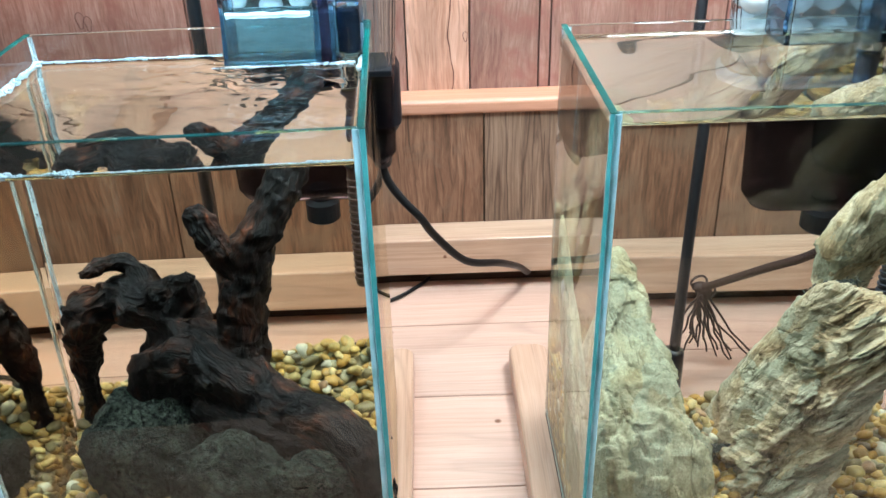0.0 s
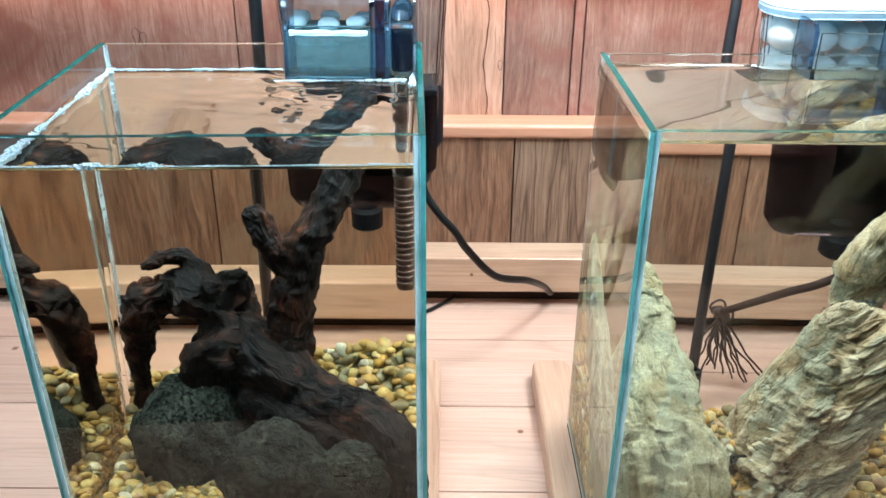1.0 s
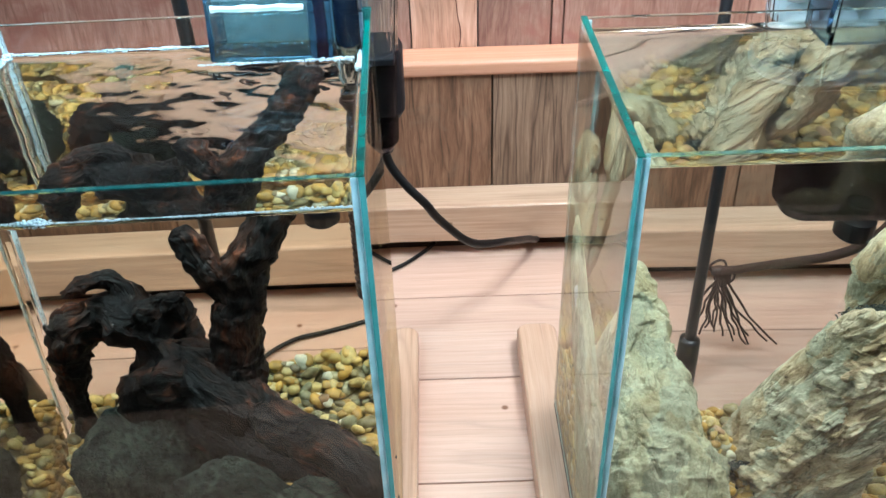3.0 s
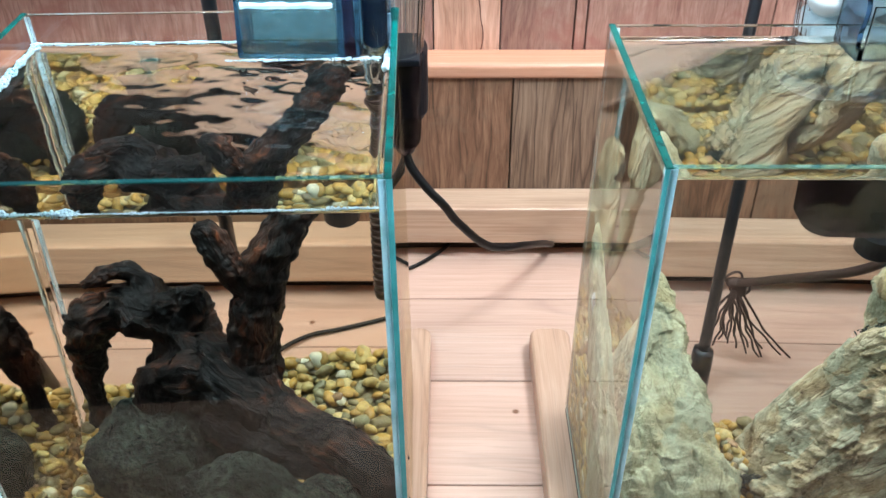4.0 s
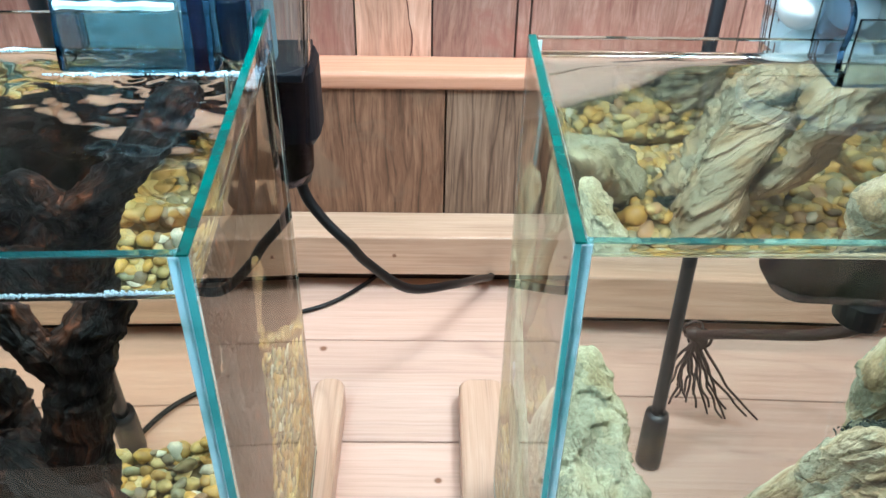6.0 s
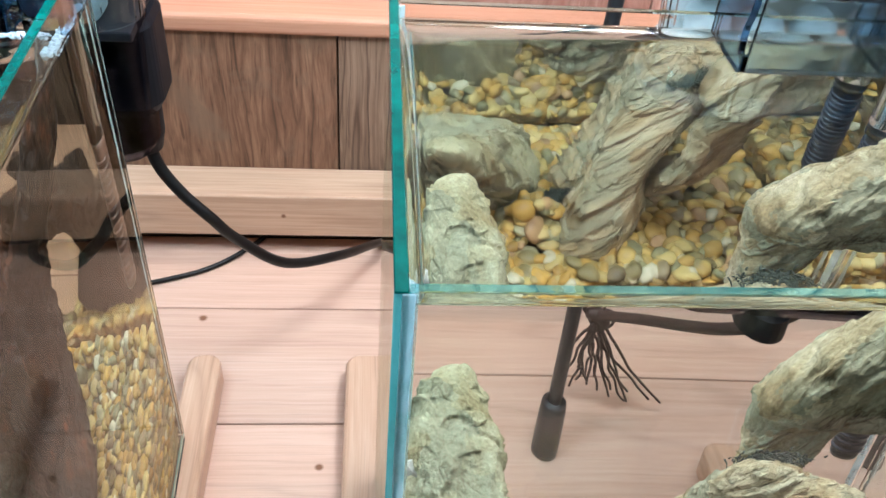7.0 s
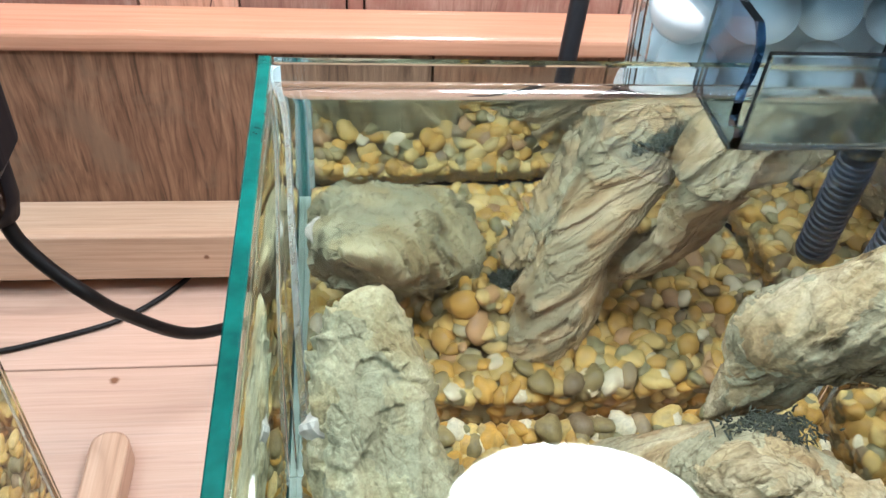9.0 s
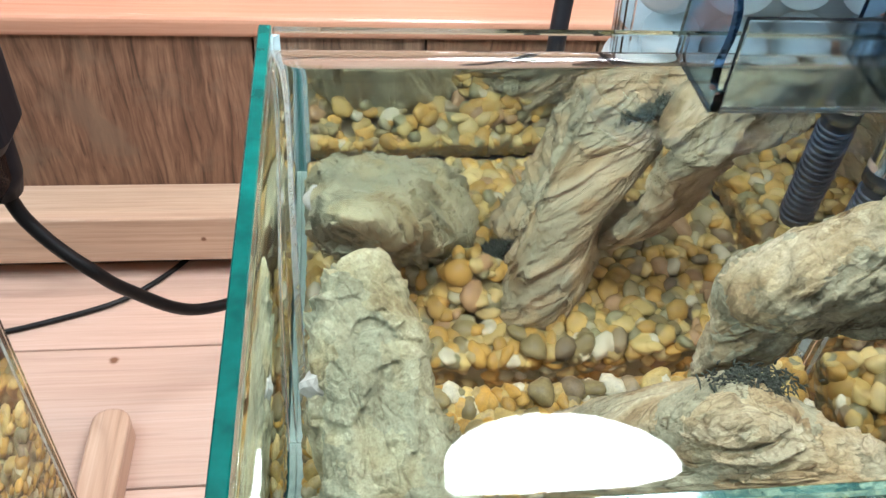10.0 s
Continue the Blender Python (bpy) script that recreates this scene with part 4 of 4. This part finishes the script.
def filter_unit(dx, dy, dz, label, layers, foot):
    """Hang-on filter; built where the left one hangs, moved by dx, dy, dz."""
    root = thing("hang_on_filter", label, "filter", "aquarium filters")
    bm = rounded_slab(-0.024, 0.086, 0.597, 0.6435, [(0.011, 0.203), (0.007, 0.209), (0.0045, 0.268), (0.0042, 0.27), (0, 0.3283)], 0.022)
    inner = rounded_slab(-0.0222, 0.0842, 0.5988, 0.6417, [(0.011, 0.2048), (0.007, 0.2105), (0.0045, 0.268), (0.0042, 0.27), (0, 0.3280)], 0.0205)
    bmesh.ops.reverse_faces(inner, faces=inner.faces[:])
    me = bpy.data.meshes.new("shell")
    inner.to_mesh(me)
    inner.free()
    bm.from_mesh(me)
    bpy.data.meshes.remove(me)
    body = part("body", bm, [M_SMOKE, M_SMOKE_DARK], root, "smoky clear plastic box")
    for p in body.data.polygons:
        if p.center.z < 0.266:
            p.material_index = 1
    body.visible_shadow = False
    p = part("lid_rim", rounded_slab(-0.0262, 0.0882, 0.5945, 0.6460, [(0.001, 0.3285), (0, 0.3295), (0, 0.3327), (0.0008, 0.3335)], 0.023), M_LIDRIM, root, "blue-grey glossy lid rim")
    p.visible_shadow = False
    lid = part("lid", rounded_slab(-0.0256, 0.0876, 0.5951, 0.6454, [(0.0004, 0.3336), (0, 0.3345), (0.0010, 0.3368), (0.0040, 0.3380)], 0.0225), M_MILKY, root, "white glossy lid")
    part("lid_mark", box((0.050, 0.630, 0.3381), (0.072, 0.6345, 0.3384)), M_BLACK, lid)
    part("lid_mark", box((-0.006, 0.632, 0.3381), (0.003, 0.6345, 0.3384)), M_BLACK, lid)
    # overflow box that hooks over the glass
    for a, b in ((-0.0115, -0.0090), (0.0400, 0.0430), (0.0490, 0.0512), (0.0656, 0.0675)):
        p = part("cheek", cheek(a, b, foot), M_CHEEK, root, "blue-tinted clear cheek")
        p.visible_shadow = False
    p = part("dark_web", box((0.0431, 0.5685, foot), (0.0489, 0.5710, 0.331), 0.0004), M_WEB, root, "purple-tinted clear web")
    p.visible_shadow = False
    p = part("lip", box((-0.0089, 0.5665, foot), (0.0399, 0.5685, 0.3165 if len(layers) == 1 else 0.3270), 0.0006), M_SMOKE_SOFT if len(layers) == 1 else M_SMOKE_LIP, root)
    p.visible_shadow = False
    if len(layers) == 1:
        # the lip's bright highlight, modelled as an uneven white tube
        rim = [(-0.0068 + 0.00305 * k, 0.5655, 0.3128 + 0.0002 * math.sin(k * 1.3), 0.0016 + 0.0004 * math.sin(k * 0.9 + 1) * math.cos(k * 1.9)) for k in range(16)]
        p = part("lip_highlight", tube(rim, 10, 3), M_FROTH, root, "white bar standing in for the highlight across the spout", True)
    p.visible_shadow = False
    p = part("tray", box((-0.0089, 0.5686, foot), (0.0399, 0.588, foot + 0.002), 0.0006), M_SMOKE_BLUE, root)
    p.visible_shadow = False
    # intake pipe, strainer and motor
    part("intake_pipe", tube([(0.0585, 0.578, 0.235, 0.0066), (0.0585, 0.578, 0.29, 0.0068), (0.0585, 0.578, 0.307, 0.0069), (0.0585, 0.584, 0.3185, 0.0070), (0.0585, 0.600, 0.3205, 0.0069), (0.0585, 0.612, 0.319, 0.0068)], 20, 6), M_SMOKE_BLUE, root, "dark blue-tinted pipe", True)
    part("pipe_core", tube([(0.0585, 0.578, 0.288, 0.0052), (0.0585, 0.578, 0.30, 0.0052), (0.0585, 0.579, 0.312, 0.0052)], 14, 4), M_NAVY, root, "", True)
    bm = disc_stack([(0.0052, 0.160), (0.0058, 0.162), (0.0058, 0.232), (0.0064, 0.236)], 20, None, 0.0590, 0.578)
    strainer = part("strainer", bm, M_STRAIN if len(layers) == 1 else M_STRAIN_GREY, root, "ribbed strainer", True)
    for k in range(17):
        part("rib", disc_stack([(0.0059, 0.0), (0.0064, 0.0006), (0.0064, 0.0014), (0.0059, 0.0020)], 20, None, 0.0590, 0.578), M_STRAIN if len(layers) == 1 else M_STRAIN_GREY, strainer).location = (0, 0, 0.164 + k * 0.0039)
    part("motor", rounded_slab(0.027, 0.0835, 0.612, 0.6490, [(0.003, 0.222), (0.0, 0.227), (0.0, 0.262), (0.0015, 0.2655)], 0.012), M_BLACK, root, "black motor block")
    part("plug_sleeve", disc_stack([(0.0080, 0.190), (0.0100, 0.199), (0.0105, 0.226), (0.0085, 0.232)], 20, None, 0.066, 0.640), M_BLACK, root, "", True)
    part("knob", disc_stack([(0.008, 0.183), (0.0105, 0.185), (0.0105, 0.196), (0.007, 0.198), (0.007, 0.206)], 20, None, 0.032, 0.622), M_BLACK, root, "round black foot")
    part("media_tray", box((-0.020, 0.602, 0.264), (0.080, 0.645, 0.268), 0.001), M_BLACK, root)
    # ceramic balls in the box
    rnd = random.Random(5)
    for layer in layers:
        for col in range(5):
            for row in range(2):
                x = -0.0115 + col * 0.0205 + (layer % 2) * 0.004 + rnd.uniform(-0.0015, 0.0015)
                if x > 0.062:
                    continue
                bm = bmesh.new()
                bmesh.ops.create_uvsphere(bm, u_segments=20, v_segments=12, radius=rnd.uniform(0.0084, 0.0101) * (0.62 if len(layers) == 1 else 1.0))
                b = part("ceramic_ball", bm, M_BALL, root, "", True)
                b.location = (x, 0.6105 + row * 0.0205 + rnd.uniform(-0.001, 0.001), (0.2725 if len(layers) == 1 else 0.2790) + layer * 0.0183 + rnd.uniform(-0.001, 0.001))
                b.scale = (1.22, 1, 0.74) if len(layers) == 1 else (1, 1, 0.92)
    if len(layers) == 1:
        part("baffle", rounded_slab(-0.019, 0.066, 0.6012, 0.639, [(0, 0.2685), (0, 0.3045), (0.002, 0.3055)], 0.015), M_BAFFLE, root, "grey media cartridge")
    root.location = (dx, dy, dz)
    return root


M_WEB = glassy("purple_acrylic", (0.42, 0.38, 0.52), 1.45, 0.0)
M_STRAIN_GREY = plain("grey_smoky_plastic", (0.022, 0.026, 0.034), 0.3, grain=0.25, scale=300)
M_NAVY = plain("navy_plastic", (0.012, 0.018, 0.035), 0.2, grain=0.2)
M_LIDRIM = milky("blue_milky_plastic", (0.46, 0.63, 0.74), 0.6)
M_BAFFLE = plain("grey_filter_wool", (0.085, 0.115, 0.12), 0.7, grain=0.25, scale=160, bump=0.4)
M_STRAIN = plain("brown_smoky_plastic", (0.10, 0.055, 0.04), 0.35, grain=0.25, scale=300)
M_SMOKE_LIP = glassy("smoky_lip_acrylic", (0.90, 0.94, 0.97), 1.45, 0.10)
M_SMOKE_SOFT = glassy("soft_smoky_acrylic", (0.82, 0.92, 0.94), 1.45, 0.05)
filter_unit(0, 0, 0, "clear smoky plastic hang-on filter with white lid and ceramic balls", (2,), 0.2845)
filter_unit(0.3050, -0.0225, -0.008, "clear hang-on filter full of white ceramic balls under a white lid", (0, 1, 2), 0.2990)


# ---- lamps on poles ----
def lamp(foot, top, head, label, glow, tilt, size=1.0):
    root = thing("clip_lamp", label, "lamp", "aquarium lamps")
    f, t = Vector(foot), Vector(top)
    d = t - f

    def at(s):
        return tuple(f + d * s)

    part("foot_sleeve", tube([(*at(0), 0.0074), (*at(0.004), 0.0080), (*at(0.105), 0.0076), (*at(0.114), 0.0058)], 18, 3), M_POLE, root, "black ribbed sleeve", True)
    h = Vector(head)
    bend = f + d * ((h.z + 0.035 - f.z) / d.z)
    part("pole", tube([(*at(0.1), 0.0042), (*at(0.5), 0.0042), (*at(1.0), 0.0042), (bend.x, bend.y, bend.z - 0.03, 0.0042), (bend.x, bend.y - 0.012, bend.z, 0.0042), ((bend.x + h.x) / 2, (bend.y + h.y) / 2, h.z + 0.032, 0.0042), (h.x, h.y + 0.004, h.z + 0.019, 0.0042)], 14, 6), M_POLE, root, "thin black pole", True)
    turn = Matrix.Translation(h) @ Matrix.Rotation(radians(tilt), 4, "X")

    def turned(levels):
        bm = disc_stack([(r * size, z) for r, z in levels], 40)
        bm.transform(turn)
        return bm

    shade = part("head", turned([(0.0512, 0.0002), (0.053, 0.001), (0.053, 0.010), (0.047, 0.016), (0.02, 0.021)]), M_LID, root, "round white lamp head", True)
    part("diffuser", turned([(0.047, -0.0016), (0.0496, -0.001), (0.0496, -0.0001)]), glow, shade, "glowing white diffuser")
    return root


lamp((-0.055, 0.686, 0.0005), (-0.034, 0.605, 0.345), (-0.030, 0.525, 0.445), "white disc lamp on a thin black pole behind the driftwood aquarium", M_LED_DIM, 27)
lamp((0.2805, 0.667, 0.0010), (0.302, 0.716, 0.30), (0.2925, 0.5600, 0.4920), "white disc lamp on a thin black pole behind the stone aquarium", M_LED, 27, 1.08)


# ---- cables ----
def cable(name, rows, label, material=None, seg=10):
    return tagged(obj(name, tube(rows, seg, 8), material or M_CABLE, None, "", True), label, "cable")


cable("power_cable", [(0.0675, 0.640, 0.190, 0.0032), (0.0715, 0.638, 0.178, 0.0031), (0.0812, 0.6357, 0.1639, 0.003), (0.093, 0.6350, 0.1500, 0.003), (0.1028, 0.6411, 0.1317, 0.003), (0.1254, 0.6557, 0.1017, 0.003), (0.1542, 0.6853, 0.0814, 0.003), (0.1745, 0.7330, 0.0490, 0.0029), (0.1855, 0.7700, 0.0215, 0.0028), (0.1900, 0.7940, 0.0090, 0.0028)], "thick black power cable drooping from the filter motor to the gap")
cable("lamp_cable", [(-0.054, 0.690, 0.004, 0.0018), (-0.040, 0.712, 0.004, 0.0018), (-0.02, 0.729, 0.003, 0.0018), (0.003, 0.737, 0.002, 0.0018), (0.035, 0.748, 0.002, 0.0018), (0.055, 0.757, 0.002, 0.0018), (0.072, 0.770, 0.002, 0.0018), (0.090, 0.790, 0.002, 0.0018), (0.10, 0.806, 0.002, 0.0018)], "thin dark lamp cable curving from the pole's foot to the batten")
cable("strap_cable", [(0.371, 0.6175, 0.184, 0.0030), (0.3685, 0.620, 0.166, 0.0032), (0.3600, 0.6290, 0.1455, 0.0030), (0.3490, 0.6390, 0.1310, 0.0030), (0.3379, 0.6520, 0.1180, 0.0030), (0.3245, 0.6820, 0.0905, 0.0030), (0.3140, 0.7020, 0.0715, 0.0029), (0.3100, 0.7070, 0.0670, 0.0030)], "flat dark brown strap sloping down from the filter motor", M_TASSEL)
tassel = thing("twine_tassel", "knotted bundle of frayed dark brown twine ends hanging from the strap", "twine", "", (0.310, 0.707, 0.067))
rnd = random.Random(8)
for k in range(17):
    u = k / 16
    ln = rnd.uniform(0.034, 0.052) + 0.014 * u
    tip = Vector((-0.014 + 0.056 * u ** 1.3, -0.004 - 0.010 * u, -ln))
    side, bend = 0.0, rnd.uniform(-0.0014, 0.0014)
    rows = [(rnd.uniform(-0.003, 0.003), 0, -0.002, 0.0011)]
    for f in (0.14, 0.28, 0.42, 0.56, 0.70, 0.85, 1.0):
        side += bend + rnd.uniform(-0.0026, 0.0026)
        sag = f ** 0.8
        rows.append((tip.x * f + side, tip.y * f + rnd.uniform(-0.0012, 0.0012), max(tip.z * sag, -0.0655), 0.00105 - 0.0003 * f))
    part("strand", tube(rows, 7, 5), M_TASSEL, tassel, "", True)
for cx, r, lift in ((-0.002, 0.0062, 0.005), (0.004, 0.0075, -0.003)):
    loop = [(cx + r * math.cos(a), 0.001 * math.sin(2 * a), lift + 0.9 * r * math.sin(a), 0.0010) for a in np.linspace(0, 6.283, 14)]
    part("loop", tube(loop, 7, 3), M_TASSEL, tassel, "", True)
part("knot", tube([(-0.006, 0, 0.001, 0.0028), (0, 0.001, 0.0, 0.0046), (0.005, 0, -0.004, 0.0042), (0.004, 0, -0.010, 0.0030)], 12, 4), M_TASSEL, tassel, "", True)


# ---- small growth and froth ----
def tuft(name, at, r, label):
    """A clump of fine dark threads."""
    rnd = random.Random(12)
    bm = bmesh.new()
    for k in range(520):
        a, e = rnd.uniform(0, 6.28), rnd.uniform(-0.3, 1.4)
        d = Vector((math.cos(a) * math.cos(e), -0.25 + math.sin(a) * math.cos(e), math.sin(e)))
        u, v = rnd.gauss(0, 0.5), rnd.gauss(0, 0.4)
        p = Vector(at) + Vector((u * r, -0.25 * r * u + v * 0.6 * r, 0.35 * u * r - 0.1 * r))
        ln = r * rnd.uniform(0.15, 0.4)
        q, s = p + d * ln * 0.5, p + d * ln + Vector((rnd.uniform(-0.3, 0.3), 0, -0.3)) * ln
        tube([(*p, 0.0004), (*q, 0.00035), (*s, 0.00015)], 4, 1, bm)
    return tagged(obj(name, bm, M_MOSS, None, "", True), label, "moss")


M_MOSS = plain("dark_moss", (0.018, 0.022, 0.012), 0.7, grain=0.4, scale=300)
tuft("moss_tuft", (0.3170, 0.5115, 0.1790), 0.0095, "small black-green moss tuft growing on the slanting slab")
tuft("moss_tuft", (0.2640, 0.5080, 0.0700), 0.0095, "dark grey moss clump on the gravel between two stones")


def froth(name, lines, label):
    """Clinging bubbles along the waterline; a line is start, end, width, bubbles for each metre."""
    rnd = random.Random(21)
    base = bmesh.new()
    bmesh.ops.create_icosphere(base, subdivisions=2, radius=1)
    bv = np.array([v.co[:] for v in base.verts])
    bf = np.array([[v.index for v in f.verts] for f in base.faces])
    base.free()
    vs, fs, n = [], [], 0
    for p, q, wide, dense in lines:
        p, q = Vector(p), Vector(q)
        along = (q - p).normalized()
        across = Vector((-along.y, along.x, 0))
        for _ in range(int((q - p).length * dense * 2.4)):
            at = p.lerp(q, rnd.random())
            body = 0.55 + 0.9 * noise.noise(Vector((at.x * 70, at.y * 70, 4.0))) + 0.5 * noise.noise(Vector((at.x * 230, at.y * 230, 9.0)))
            w = wide * max(0.35, min(1.25, body + 0.2))
            r = w * rnd.uniform(0.15, 0.36) + 0.0001
            c = at + across * rnd.uniform(-0.7, 0.7) * w + Vector((0, 0, rnd.uniform(-0.5, 0.45) * w))
            vs.append(bv * np.array([r, r, r * 0.8]) + np.array(c))
            fs.append(bf + n)
            n += len(bv)
    me = bpy.data.meshes.new(name)
    me.from_pydata(np.concatenate(vs).tolist(), [], [tuple(f) for f in np.concatenate(fs)])
    me.materials.append(M_FROTH)
    me.polygons.foreach_set("use_smooth", [True] * len(me.polygons))
    return tagged(new(name, me), label, "foam", "", "stuff")


WZ = 0.2853
FRONT, BACK = LY0 + 0.0056, LY1 - 0.0052
froth("water_froth", (((LX0 + 0.0055, FRONT, WZ), (-0.045, FRONT, WZ), 0.0021, 3600), ((LX1 - 0.026, FRONT, WZ), (LX1 - 0.0055, FRONT, WZ), 0.0019, 3600), ((-0.045, FRONT - 0.0006, WZ), (LX1 - 0.0060, FRONT - 0.0006, WZ), 0.0007, 4200),
                      ((LX0 + 0.0060, LY0 + 0.0055, WZ), (LX0 + 0.0060, LY1 - 0.0055, WZ), 0.0026, 3600), ((LX0 + 0.0055, BACK, WZ), (-0.014, BACK, WZ), 0.0014, 3200),
                      ((-0.016, 0.5640, WZ - 0.001), (0.064, 0.5640, WZ - 0.001), 0.0017, 2600), ((LX1 - 0.0062, 0.548, WZ), (LX1 - 0.0062, LY1 - 0.006, WZ), 0.0020, 2600)),
      "white froth of small bubbles clinging along the waterline").matrix_basis = SKEW
